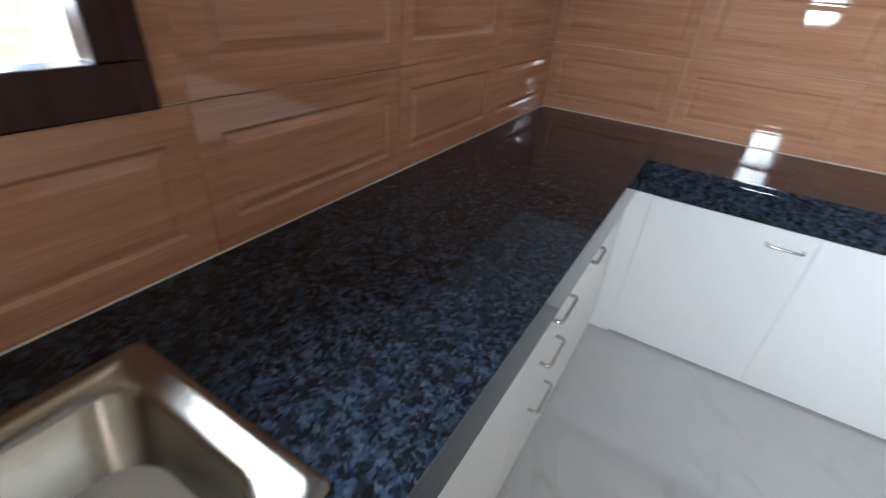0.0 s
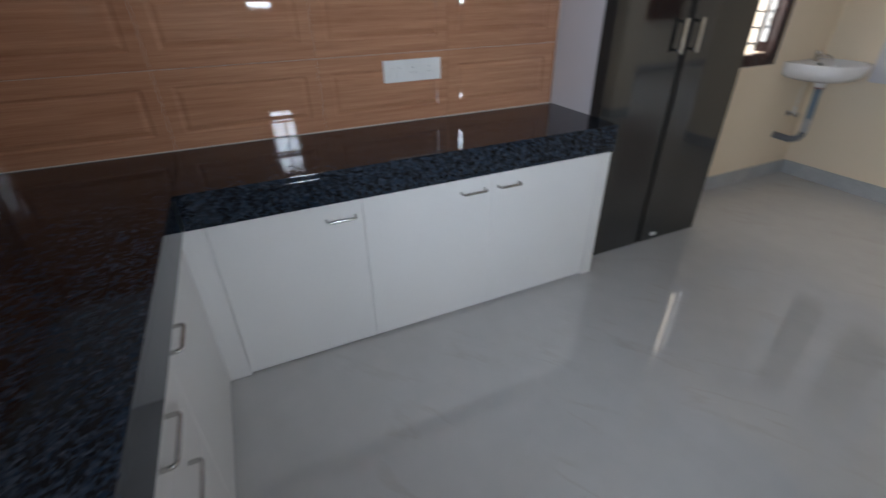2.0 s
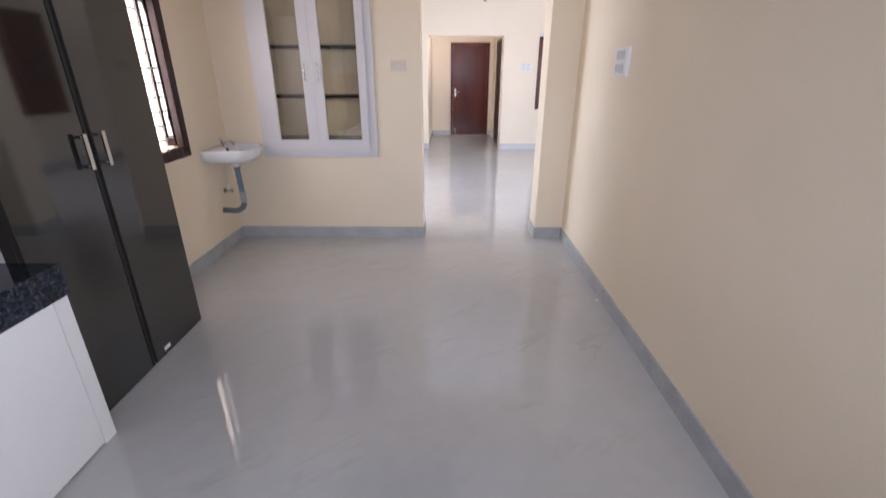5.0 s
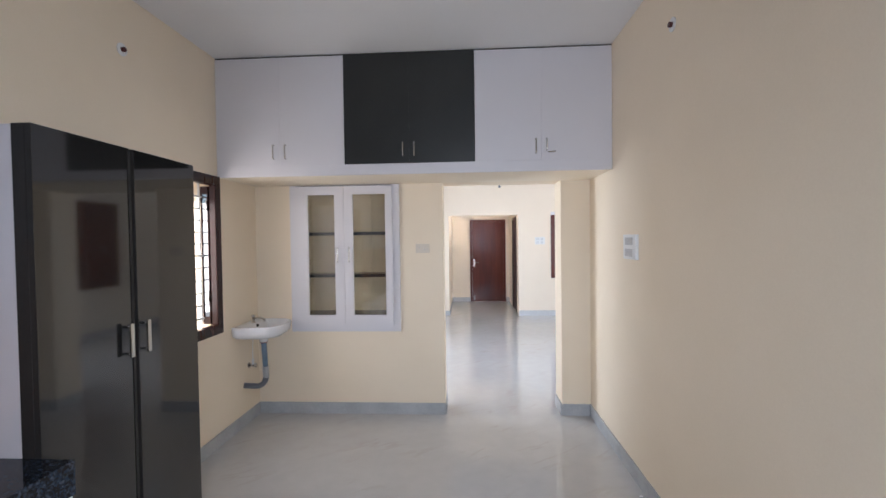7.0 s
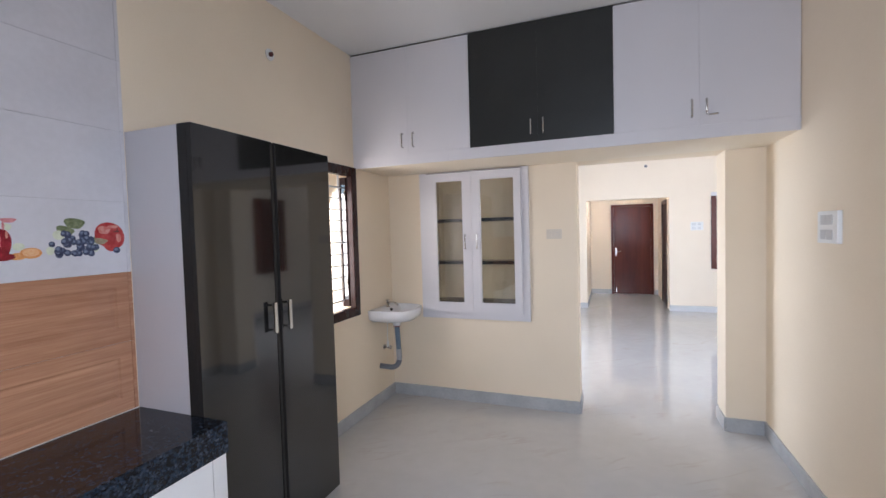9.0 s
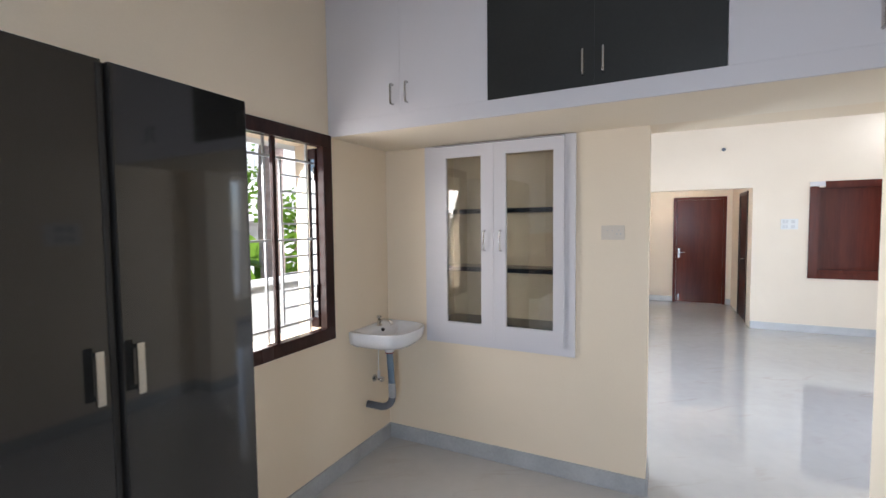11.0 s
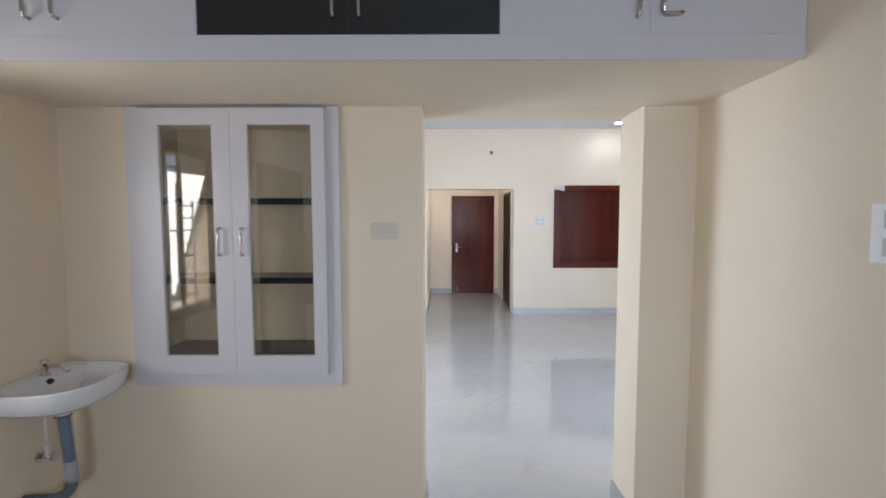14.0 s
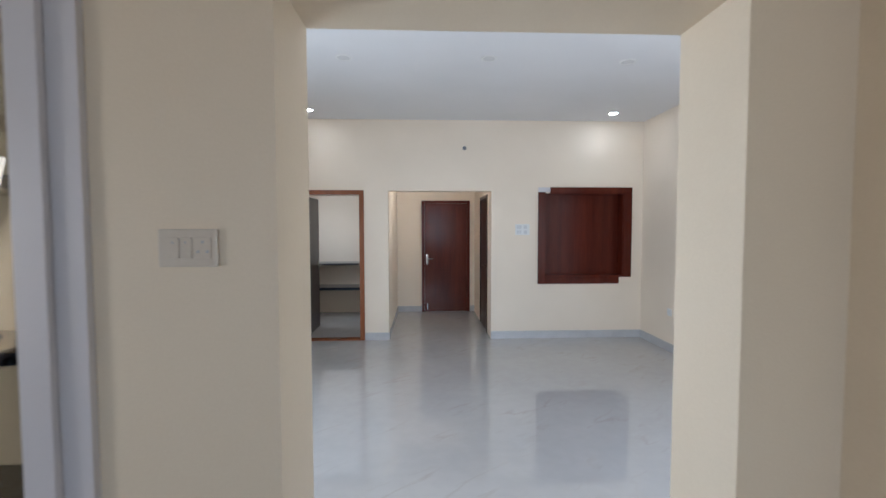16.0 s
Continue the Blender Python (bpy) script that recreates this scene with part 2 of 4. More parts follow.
for leafy in (LEAF, FROND):
    nodes = leafy.node_tree.nodes
    thin, blend = nodes.new("ShaderNodeBsdfTranslucent"), nodes.new("ShaderNodeMixShader")
    blend.inputs[0].default_value = 0.62
    links(leafy, nodes["Color Ramp"].outputs[0], thin.inputs[0])
    links(leafy, nodes["Principled BSDF"].outputs[0], blend.inputs[1])
    links(leafy, thin.outputs[0], blend.inputs[2])
    links(leafy, blend.outputs[0], nodes["Material Output"].inputs[0])
LIT = glow("lit_lamp", (0.92, 0.97, 1), 75)
UNLIT = surface("frosted_diffuser", (0.62, 0.62, 0.62), (0.68, 0.68, 0.68), 8, 60, 0.5, 0.05, 0)

# ---- builders ----
ORIGIN = {}


def thing(name, base, label, category, group="", kind=""):
    """An empty at the base of a thing that carries its parts."""
    ob = new(name)
    ob.empty_display_size = 0.1
    ob.location = base
    ORIGIN[ob.name] = Vector(base)
    return tagged(ob, label, category, group, kind)


def part(name, bm, material, parent=None, label=""):
    """Links a bmesh, given in world coordinates, as one mesh object under its thing."""
    mesh = bpy.data.meshes.new(name)
    base = ORIGIN[parent.name] if parent else Vector((0, 0, 0))
    bmesh.ops.translate(bm, verts=bm.verts, vec=-base)
    bm.to_mesh(mesh)
    bm.free()
    mesh.materials.append(material)
    ob = new(name, mesh)
    if parent:
        ob.parent = parent
    ORIGIN[ob.name] = base
    return tagged(ob, label)


def structure(name, bm, material, label=""):
    ob = part(name, bm, material)
    return tagged(ob, label, "", "", "structure")


def add_box(bm, x0, x1, y0, y1, z0, z1, bevel=0.0):
    got = bmesh.ops.create_cube(bm, size=1)
    m = Matrix.Translation(((x0 + x1) / 2, (y0 + y1) / 2, (z0 + z1) / 2)) @ Matrix.Diagonal((abs(x1 - x0), abs(y1 - y0), abs(z1 - z0), 1))
    bmesh.ops.transform(bm, matrix=m, verts=got["verts"])
    if bevel:
        edges = list({e for v in got["verts"] for e in v.link_edges})
        bmesh.ops.bevel(bm, geom=edges, offset=bevel, segments=2, affect="EDGES", profile=0.6)
    return bm


def box(x0, x1, y0, y1, z0, z1, bevel=0.0):
    return add_box(bmesh.new(), x0, x1, y0, y1, z0, z1, bevel)


def tube(points, radius, sides=12, bm=None, cap=True):
    """A pipe along points, with mitred rings. radius: a number or one for each point."""
    bm = bm or bmesh.new()
    pts = [Vector(p) for p in points]
    radii = radius if isinstance(radius, (list, tuple)) else [radius] * len(pts)
    rings, side = [], None
    for i, p in enumerate(pts):
        d = (pts[min(i + 1, len(pts) - 1)] - pts[max(i - 1, 0)]).normalized()
        if side is None:
            side = d.orthogonal().normalized()
        side = (side - d * side.dot(d)).normalized()
        up = d.cross(side)
        rings.append([bm.verts.new(p + (side * math.cos(a) + up * math.sin(a)) * radii[i]) for a in [2 * math.pi * k / sides for k in range(sides)]])
    for a, b in zip(rings, rings[1:]):
        for k in range(sides):
            f = bm.faces.new((a[k], a[(k + 1) % sides], b[(k + 1) % sides], b[k]))
            f.smooth = True
    if cap:
        bm.faces.new(rings[0][::-1])
        bm.faces.new(rings[-1])
    return bm


def bend(a, b, c, n=6):
    """Points on the curve from a to c, drawn towards b."""
    a, b, c = Vector(a), Vector(b), Vector(c)
    return [(1 - t) ** 2 * a + 2 * t * (1 - t) * b + t * t * c for t in [i / n for i in range(n + 1)]]


def bow_handle(parent, a, b, out, thick=0.006):
    """A bow handle between two feet a and b that stands out from its door by the vector out."""
    a, b, out = Vector(a), Vector(b), Vector(out)
    d = (b - a).normalized() * 0.012
    pts = [a] + bend(a + out * 0.55, a + out, a + out + d, 4) + bend(b + out - d, b + out, b + out * 0.55, 4) + [b]
    return part("handle", tube(pts, thick, 8), STEEL, parent, "brushed steel bow handle")


def holed(axis, p0, p1, u0, u1, z0, z1, holes):
    """A slab between p0 and p1 across the axis, from u0 to u1 along it, with holes (u0, u1, z0, z1)."""
    us = sorted({u0, u1, *[h[0] for h in holes], *[h[1] for h in holes]})
    zs = sorted({z0, z1, *[h[2] for h in holes], *[h[3] for h in holes]})
    bm = bmesh.new()

    def solid(i, k):
        if not (0 <= i < len(us) - 1 and 0 <= k < len(zs) - 1):
            return False
        u, z = (us[i] + us[i + 1]) / 2, (zs[k] + zs[k + 1]) / 2
        return not any(h[0] < u < h[1] and h[2] < z < h[3] for h in holes)

    def at(p, u, z):
        return (p, u, z) if axis == "x" else (u, p, z)

    def quad(*c):
        bm.faces.new([bm.verts.new(v) for v in c])

    for i in range(len(us) - 1):
        for k in range(len(zs) - 1):
            if not solid(i, k):
                continue
            a, b, c, d = us[i], us[i + 1], zs[k], zs[k + 1]
            quad(at(p0, a, c), at(p0, b, c), at(p0, b, d), at(p0, a, d))
            quad(at(p1, a, c), at(p1, a, d), at(p1, b, d), at(p1, b, c))
            for j, l, (s, t), (v, w) in ((i - 1, k, (a, c), (a, d)), (i + 1, k, (b, c), (b, d)), (i, k - 1, (a, c), (b, c)), (i, k + 1, (a, d), (b, d))):
                if not solid(j, l):
                    quad(at(p0, s, t), at(p0, v, w), at(p1, v, w), at(p1, s, t))
    bmesh.ops.remove_doubles(bm, verts=bm.verts, dist=0.0002)
    bmesh.ops.recalc_face_normals(bm, faces=bm.faces)
    return bm


def wall_with_holes(name, axis, p0, p1, u0, u1, z0, z1, holes, material, label=""):
    return structure(name, holed(axis, p0, p1, u0, u1, z0, z1, holes), material, label)


# ---- the shell ----
XR, YB, YF, YG, TOP, SOFFIT = 3.06, 0.553, 5.5, 5.772, 3.05, 2.118
HX0, HX1, YH = 0.0, 5.17, 10.655

structure("floor", box(HX0 - 0.2, HX1 + 0.2, YB - 0.23, 13.0, -0.12, 0.0), MARBLE, "polished pale marble-look floor with faint veins")
structure("ceiling", box(-0.25, XR + 0.25, YB - 0.25, YG - 0.136, TOP, TOP + 0.15), CEILING, "plain white painted kitchen ceiling")
structure("ceiling_hall", box(HX0 - 0.2, HX1 + 0.2, YG - 0.136, YH + 0.23, TOP + 0.01, TOP + 0.15), CEILING, "plain white painted hall ceiling")
west = wall_with_holes("wall_west", "x", -0.23, 0.0, YB - 0.23, YF, 0, TOP, [(4.06, 4.84, 0.94, 2.075)], CREAM, "cream painted wall with a barred window")
south = wall_with_holes("wall_south", "y", YB - 0.23, YB, 0.0, XR, 0, TOP, [(1.96, 2.83, 1.175, 2.1)], CREAM, "tiled kitchen wall with a window above the sink")
wall_with_holes("wall_east", "x", XR, XR + 0.23, YB - 0.23, YF, 0, TOP, [(1.72, 1.98, 1.2, 2.1)], CREAM, "plain cream painted wall")
wall_with_holes("wall_north", "y", YF, YG, -0.23, XR + 0.23, 0, TOP, [(1.745, 2.803, 0, SOFFIT), (0.43, 1.26, 0.86, 2.06)], CREAM, "cream wall with an open doorway to the hall")
structure("cupboard_back", box(0.40, 1.29, YG - 0.03, YG - 0.004, 0.83, 2.09), CREAM, "painted back of the wall cupboard")
wall_with_holes("wall_hall_north", "y", YH, YH + 0.2, HX0, HX1, 0, TOP + 0.05, [(1.57, 3.01, 0, 2.085), (0.36, 1.17, 0, 2.03), (3.77, 4.90, 0.86, 2.055)], HALL_PAINT, "hall wall with a passage, a doorway and a niche")
# opening added out of view, for the hall's east fill lamp
wall_with_holes("wall_hall_east", "x", HX1, HX1 + 0.2, YG - 0.27, YH + 0.2, 0, TOP + 0.05, [(6.1, 7.9, 0.4, 2.4)], HALL_PAINT, "plain hall wall")
wall_with_holes("wall_hall_west", "x", HX0 - 0.23, HX0, YG, YH + 0.2, 0, TOP + 0.05, [(6.25, 8.05, 0.4, 2.4)], HALL_PAINT, "plain hall wall")
# opening added out of view, for the hall's south fill lamp
wall_with_holes("wall_hall_south_east", "y", YG - 0.2, YG, XR + 0.23, HX1, 0, TOP, [(3.6, 5.0, 0.4, 2.4)], HALL_PAINT, "plain hall wall with an unseen opening added for a fill lamp")
# passage and store room behind the hall
structure("wall_passage_west", box(1.40, 1.57, YH + 0.2, 12.70, 0, 2.6), HALL_PAINT, "cream passage wall")
# the high slot is added, hidden above the lintel, for the fill lamp
wall_with_holes("wall_passage_east", "x", 3.01, 3.16, YH + 0.2, 12.70, 0, 2.6, [(11.02, 11.84, 0, 2.07), (10.88, 11.18, 2.42, 2.58)], HALL_PAINT, "cream passage wall with a door")
structure("wall_passage_north", box(1.40, 3.16, 12.74, 12.9, 0, 2.6), HALL_PAINT, "cream passage end wall")
structure("ceiling_passage", box(1.40, 3.16, YH + 0.2, 12.9, 2.6, 2.7), CEILING, "white passage ceiling")
# opening added out of view, for the store room's fill lamp
wall_with_holes("wall_store_west", "x", -0.3, -0.15, YH + 0.2, 12.9, 0, 2.6, [(11.3, 12.2, 1.1, 2.0)], HALL_PAINT, "store room wall")
structure("wall_store_north", box(-0.3, 1.40, 12.75, 12.9, 0, 2.6), HALL_PAINT, "store room back wall")
structure("ceiling_store", box(-0.3, 1.40, YH + 0.2, 12.9, 2.6, 2.7), CEILING, "white store room ceiling")
structure("loft_slab", box(0.0, XR, 4.90, YF, SOFFIT, 2.2), SOFFIT_LIFTED, "cream painted underside of the loft, lightened for bounced light")


def skirting(x0, x1, y0, y1):
    structure("baseboard", box(x0, x1, y0, y1, 0, 0.105, 0.002), HALL_SKIRT if y1 > 6 else SKIRT, "grey tiled baseboard along the wall")


skirting(0.0, 0.012, 3.98, YF - 0.012)
skirting(0.0, 1.745, YF - 0.012, YF)
skirting(2.803, XR - 0.012, YF - 0.012, YF)
skirting(XR - 0.012, XR, 1.18, YF)
skirting(1.745, 1.757, YF, YG)
skirting(2.791, 2.803, YF, YG)
skirting(HX1 - 0.012, HX1, YG, YH)
skirting(3.01, HX1 - 0.012, YH - 0.012, YH)
skirting(1.24, 1.57, YH - 0.012, YH)
skirting(HX0, 0.29, YH - 0.012, YH)
skirting(1.57, 1.582, YH, 12.74)
skirting(1.582, 2.02, 12.728, 12.74)
skirting(2.93, 3.01, 12.728, 12.74)

# ---- windows ----


def casement(name, axis, wall_face, inward, u0, u1, z0, z1, label):
    """A dark wooden window frame with a middle post, set in its wall and proud of it."""
    ob = thing(name, (wall_face, (u0 + u1) / 2, z0) if axis == "x" else ((u0 + u1) / 2, wall_face, z0), label, "window", "", "structure")
    mid, w = (u0 + u1) / 2, 0.075
    a, b = sorted((wall_face - 0.03 * inward, wall_face + 0.022 * inward))

    def bar(part_name, p, q, c, d):
        bm = box(a, b, p, q, c, d, 0.004) if axis == "x" else box(p, q, a, b, c, d, 0.004)
        return part(part_name, bm, WINDOW_WOOD, ob)

    bar("top_rail", u0, u1, z1 - w, z1)
    bar("bottom_rail", u0, u1, z0, z0 + w)
    bar("stile", u0, u0 + w, z0 + w, z1 - w)
    bar("stile", u1 - w, u1, z0 + w, z1 - w)
    mid += 0.015
    a, b = sorted((wall_face - 0.028 * inward, wall_face - 0.004 * inward))
    bar("mullion", mid - 0.012, mid + 0.012, z0 + w, z1 - w)
    return ob


def grille(name, axis, at, uprights, short, rails, rungs, z0, z1, label):
    """A welded grille of thin painted bars."""
    ob = thing(name, (at, uprights[0], z0) if axis == "x" else (uprights[0], at, z0), label, "window grille")
    r = 0.0065

    def bar(part_name, u0, u1, c, d):
        bm = box(at - r, at + r, u0, u1, c, d, 0.002) if axis == "x" else box(u0, u1, at - r, at + r, c, d, 0.002)
        part(part_name, bm, BAR, ob)

    for u in uprights:
        bar("upright", u - r, u + r, z0, z1)
    for u in short:
        bar("upright", u - r, u + r, rails[0], rails[-1])
    for z in rails:
        part("rail", box(at + 0.0066, at + 0.0186, uprights[0] - 0.05, uprights[-1] + 0.05, z - r, z + r, 0.002) if axis == "x" else box(uprights[0] - 0.05, uprights[-1] + 0.05, at + 0.0066, at + 0.0186, z - r, z + r, 0.002), BAR, ob)
    for u0, u1 in rungs:
        for low, high in zip(rails, rails[1:]):
            for k in range(1, 5):
                z = low + (high - low) * k / 5
                bar("rung", u0, u1, z - r * 0.8, z + r * 0.8)
    return ob


casement("window_west", "x", 0.0, 1, 4.015, 4.885, 0.89, 2.122, "dark brown wooden window frame in the cream wall")
grille("window_grille", "x", -0.10, (4.166, 4.478, 4.795), (4.366, 4.59), (1.02, 1.505, 1.96), ((4.166, 4.366), (4.59, 4.795)), 0.945, 2.07, "light grey painted steel window grille with short rungs")


def parked_leaf(y, depth, thick, label):
    """A glazed casement leaf swung right out, of which the edge and a strip of glass show."""
    ob = thing("window_shutter", (-0.032, y, 0.97), label, "window shutter")
    x0, x1 = -0.032 - depth, -0.032
    lo, hi = y - thick / 2, y + thick / 2
    part("stile", box(x0, x0 + 0.008, lo, hi, 0.97, 2.04, 0.002), WINDOW_WOOD, ob)
    part("stile", box(x1 - 0.008, x1, lo, hi, 0.97, 2.04, 0.002), WINDOW_WOOD, ob)
    part("rail", box(x0 + 0.008, x1 - 0.008, lo, hi, 0.97, 1.03, 0.002), WINDOW_WOOD, ob)
    part("rail", box(x0 + 0.008, x1 - 0.008, lo, hi, 1.98, 2.04, 0.002), WINDOW_WOOD, ob)
    part("pane", box(x0 + 0.008, x1 - 0.008, y - 0.002, y + 0.002, 1.03, 1.98), TINTED, ob, "dark tinted window glass")
    for z in (1.15, 1.85):
        part("hinge", tube([(-0.040, lo - 0.006, z), (-0.040, lo - 0.006, z + 0.08)], 0.006, 8), STEEL, ob)
    return ob


parked_leaf(4.812, 0.060, 0.024, "dark wooden window leaf with tinted glass, swung open")
casement("window_south", "y", YB, 1, 1.912, 2.88, 1.128, 2.15, "dark brown wooden kitchen window frame above the sink")
casement("window_east", "x", XR, -1, 1.66, 2.04, 1.15, 2.15, "dark brown wooden window frame in a plain wall")

# ---- kitchen counter ----
CT = 0.822


def flat_slab(x0, x1, y0, y1, hole=None):
    if not hole:
        return box(x0, x1, y0, y1, CT - 0.02, CT, 0.002)
    bm = holed("x", CT - 0.02, CT, x0, x1, y0, y1, [hole])
    bmesh.ops.transform(bm, matrix=Matrix(((0, 1, 0), (0, 0, 1), (1, 0, 0))).to_4x4(), verts=bm.verts)
    return bm


top = thing("worktop", (0.27, 1.5, CT - 0.13), "polished black granite kitchen worktop with a deep front edge", "worktop")
part("slab", flat_slab(0.010, 3.05, YB + 0.010, 1.178, (2.112, 2.652, 0.717, 1.08)), GRANITE, top)
part("slab", flat_slab(0.010, 0.5275, 1.1795, 3.018), GRANITE, top)
part("front_edge", box(0.5285, 3.05, 1.157, 1.1775, CT - 0.127, CT - 0.0205, 0.002), GRANITE, top)
part("front_edge", box(0.505, 0.527, 1.1795, 3.018, CT - 0.127, CT - 0.0205, 0.002), GRANITE, top)
part("side_edge", box(0.393, 0.5045, 2.998, 3.018, CT - 0.127, CT - 0.0205, 0.002), GRANITE, top)
part("wall_joint", box(0.008, 0.0115, YB + 0.012, 3.012, CT + 0.0005, CT + 0.0035), GROUT, top, "pale grout line against the wall")
part("wall_joint", box(0.0115, 3.05, YB + 0.008, YB + 0.0115, CT + 0.0005, CT + 0.0035), GROUT, top, "pale grout line against the wall")


def base_unit(axis, front, u0, u1, depth, doors, label, handles, drawers=()):
    """A white base unit. axis: the way its doors face. doors: (u0, u1) spans; handles: (u0, u1, z); drawers: (z0, z1) spans."""
    back, base = front - depth, (front - depth / 2, (u0 + u1) / 2, 0)
    ob = thing("base_cabinet", base if axis == "x" else (base[1], base[0], 0), label, "cabinet", "base cabinets under the worktop")

    def b(p0, p1, a, c, z0, z1, bev=0.0):
        return box(p0, p1, a, c, z0, z1, bev) if axis == "x" else box(a, c, p0, p1, z0, z1, bev)

    part("body", b(back, front - 0.0195, u0 + 0.0002, u1 - 0.0002, 0.0, CT - 0.13), CAB_WHITE, ob)
    spans = [(u, v, 0.012, CT - 0.132) for u, v in doors] + [(doors[0][0], doors[0][1], a, c) for a, c in drawers]
    if drawers:
        spans = spans[1:]
    for i, (u, v, z0, z1) in enumerate(spans):
        leaf = part("drawer_front" if drawers else "door", b(front - 0.018, front, u + 0.0005, v - 0.0005, z0 + 0.0008, z1 - 0.0008, 0.001), CAB_WHITE, ob)
        for h0, h1, hz in handles:
            if u < (h0 + h1) / 2 < v and z0 < hz < z1:
                if axis == "x":
                    bow_handle(leaf, (front, h0, hz), (front, h1, hz), (0.028, 0, 0), 0.0055)
                else:
                    bow_handle(leaf, (h0, front, hz), (h1, front, hz), (0, 0.028, 0), 0.0055)
    return ob


base_unit("x", 0.515, 1.185, 1.782, 0.49, [(1.24, 1.782)], "white laminate base cabinet with one door and steel handle", [(1.64, 1.75, 0.628)])
base_unit("x", 0.515, 1.7825, 3.014, 0.49, [(1.7825, 2.355), (2.355, 2.948)], "white laminate base cabinet with two doors under granite", [(2.208, 2.321, 0.63), (2.387, 2.495, 0.63)])
end_strip = thing("cabinet_filler", (0.5, 2.98, 0), "white laminate end strip beside the cabinet door", "cabinet")
part("strip", box(0.4965, 0.5148, 2.9505, 3.0145, 0.0, CT - 0.13, 0.001), CAB_WHITE, end_strip)
filler = thing("cabinet_filler", (0.5, 1.2, 0), "white laminate filler strip in the cabinet corner", "cabinet")
part("strip", box(0.497, 0.515, 1.140, 1.2385, 0.0, CT - 0.13, 0.001), CAB_WHITE, filler)
base_unit("y", 1.155, 0.517, 1.10, 0.58, [(0.517, 1.10)], "white laminate corner base cabinet with one door", [(0.975, 1.08, 0.645)])
base_unit("y", 1.155, 1.101, 1.545, 0.58, [(1.101, 1.545)], "white laminate drawer unit with three steel handles", [(1.258, 1.39, 0.625), (1.258, 1.39, 0.47), (1.258, 1.39, 0.28)], [(0.55, 0.69), (0.375, 0.55), (0.012, 0.375)])
base_unit("y", 1.155, 1.546, 3.04, 0.58, [(1.546, 2.29), (2.29, 3.04)], "white laminate sink cabinet with two doors", [(2.12, 2.23, 0.63), (2.35, 2.46, 0.63)])


def rounded_rect(cx, cy, hx, hy, r, z, n=5):
    pts = []
    for sx, sy, a0 in ((1, 1, 0), (-1, 1, 90), (-1, -1, 180), (1, -1, 270)):
        for k in range(n + 1):
            a = radians(a0 + 90 * k / n)
            pts.append((cx + sx * (hx - r) + r * math.cos(a), cy + sy * (hy - r) + r * math.sin(a), z))
    return pts


def loft_rings(rings, close_last=True, close_first=False):
    bm = bmesh.new()
    vs = [[bm.verts.new(p) for p in ring] for ring in rings]
    m = len(vs[0])
    for a, b in zip(vs, vs[1:]):
        for k in range(m):
            bm.faces.new((a[k], a[(k + 1) % m], b[(k + 1) % m], b[k])).smooth = True
    if close_last:
        bm.faces.new(vs[-1])
    if close_first:
        bm.faces.new(vs[0][::-1])
    bmesh.ops.recalc_face_normals(bm, faces=bm.faces)
    return bm


sink = thing("kitchen_sink", (2.36, 0.87, CT), "stainless steel kitchen sink with a raised rim, set in granite", "sink")
cx, cy = 2.385, 0.8985
rim = [rounded_rect(cx, cy, 0.294, 0.2045, 0.012, CT + 0.001), rounded_rect(cx, cy, 0.292, 0.2025, 0.014, CT + 0.009), rounded_rect(cx, cy, 0.276, 0.1865, 0.02, CT + 0.010), rounded_rect(cx, cy, 0.266, 0.1765, 0.03, CT + 0.004), rounded_rect(cx, cy, 0.252, 0.164, 0.06, CT + 0.003), rounded_rect(cx, cy, 0.24, 0.153, 0.07, CT - 0.01), rounded_rect(cx, cy, 0.222, 0.138, 0.075, CT - 0.15), rounded_rect(cx, cy, 0.17, 0.10, 0.08, CT - 0.18), rounded_rect(cx, cy, 0.045, 0.045, 0.044, CT - 0.186)]
part("bowl", loft_rings(rim), SINK_STEEL, sink)
part("drain", tube([(cx, cy, CT - 0.188), (cx, cy, CT - 0.180)], 0.04, 20), CHROME, sink, "chrome drain ring")

# ---- tall cupboard beside the counter ----
ward = thing("wardrobe", (0.2, 3.49, 0), "tall cupboard with glossy black-brown doors and white sides", "wardrobe")
part("body", box(0.0, 0.320, 3.020, 3.962, 0.0, 2.05, 0.002), WHITE_LAM, ward, "white laminate sides")
part("front_frame", box(0.3205, 0.3722, 3.0185, 3.9635, 0.0, 2.0515, 0.002), BLACKISH, ward, "dark edged front frame")
for y0, y1, hy in ((3.020, 3.487, 3.433), (3.505, 3.966, 3.540)):
    leaf = part("door", box(0.373, 0.394, y0, y1, 0.004, 2.052, 0.002), DARK_LAM, ward)
    part("edge_band", box(0.3725, 0.3945, y0 - 0.0006, y0 + 0.0008, 0.006, 2.05), BLACKISH, leaf)
    part("door_edge", box(0.394, 0.398, y1 - 0.014 if y0 < 3.3 else y0, y1 if y0 < 3.3 else y0 + 0.004, 0.01, 2.04, 0.001), BLACKISH, leaf)
    bar = part("handle", box(0.420, 0.430, hy - 0.011, hy + 0.011, 1.085, 1.24, 0.003), STEEL, leaf, "flat brushed steel handle")
    for z in (1.10, 1.225):
        part("handle_foot", tube([(0.394, hy, z), (0.421, hy, z)], 0.006, 8), STEEL, leaf)
part("sticker", box(0.394, 0.3955, 3.585, 3.635, 0.030, 0.052), PLASTIC, ward, "small white maker's tag")

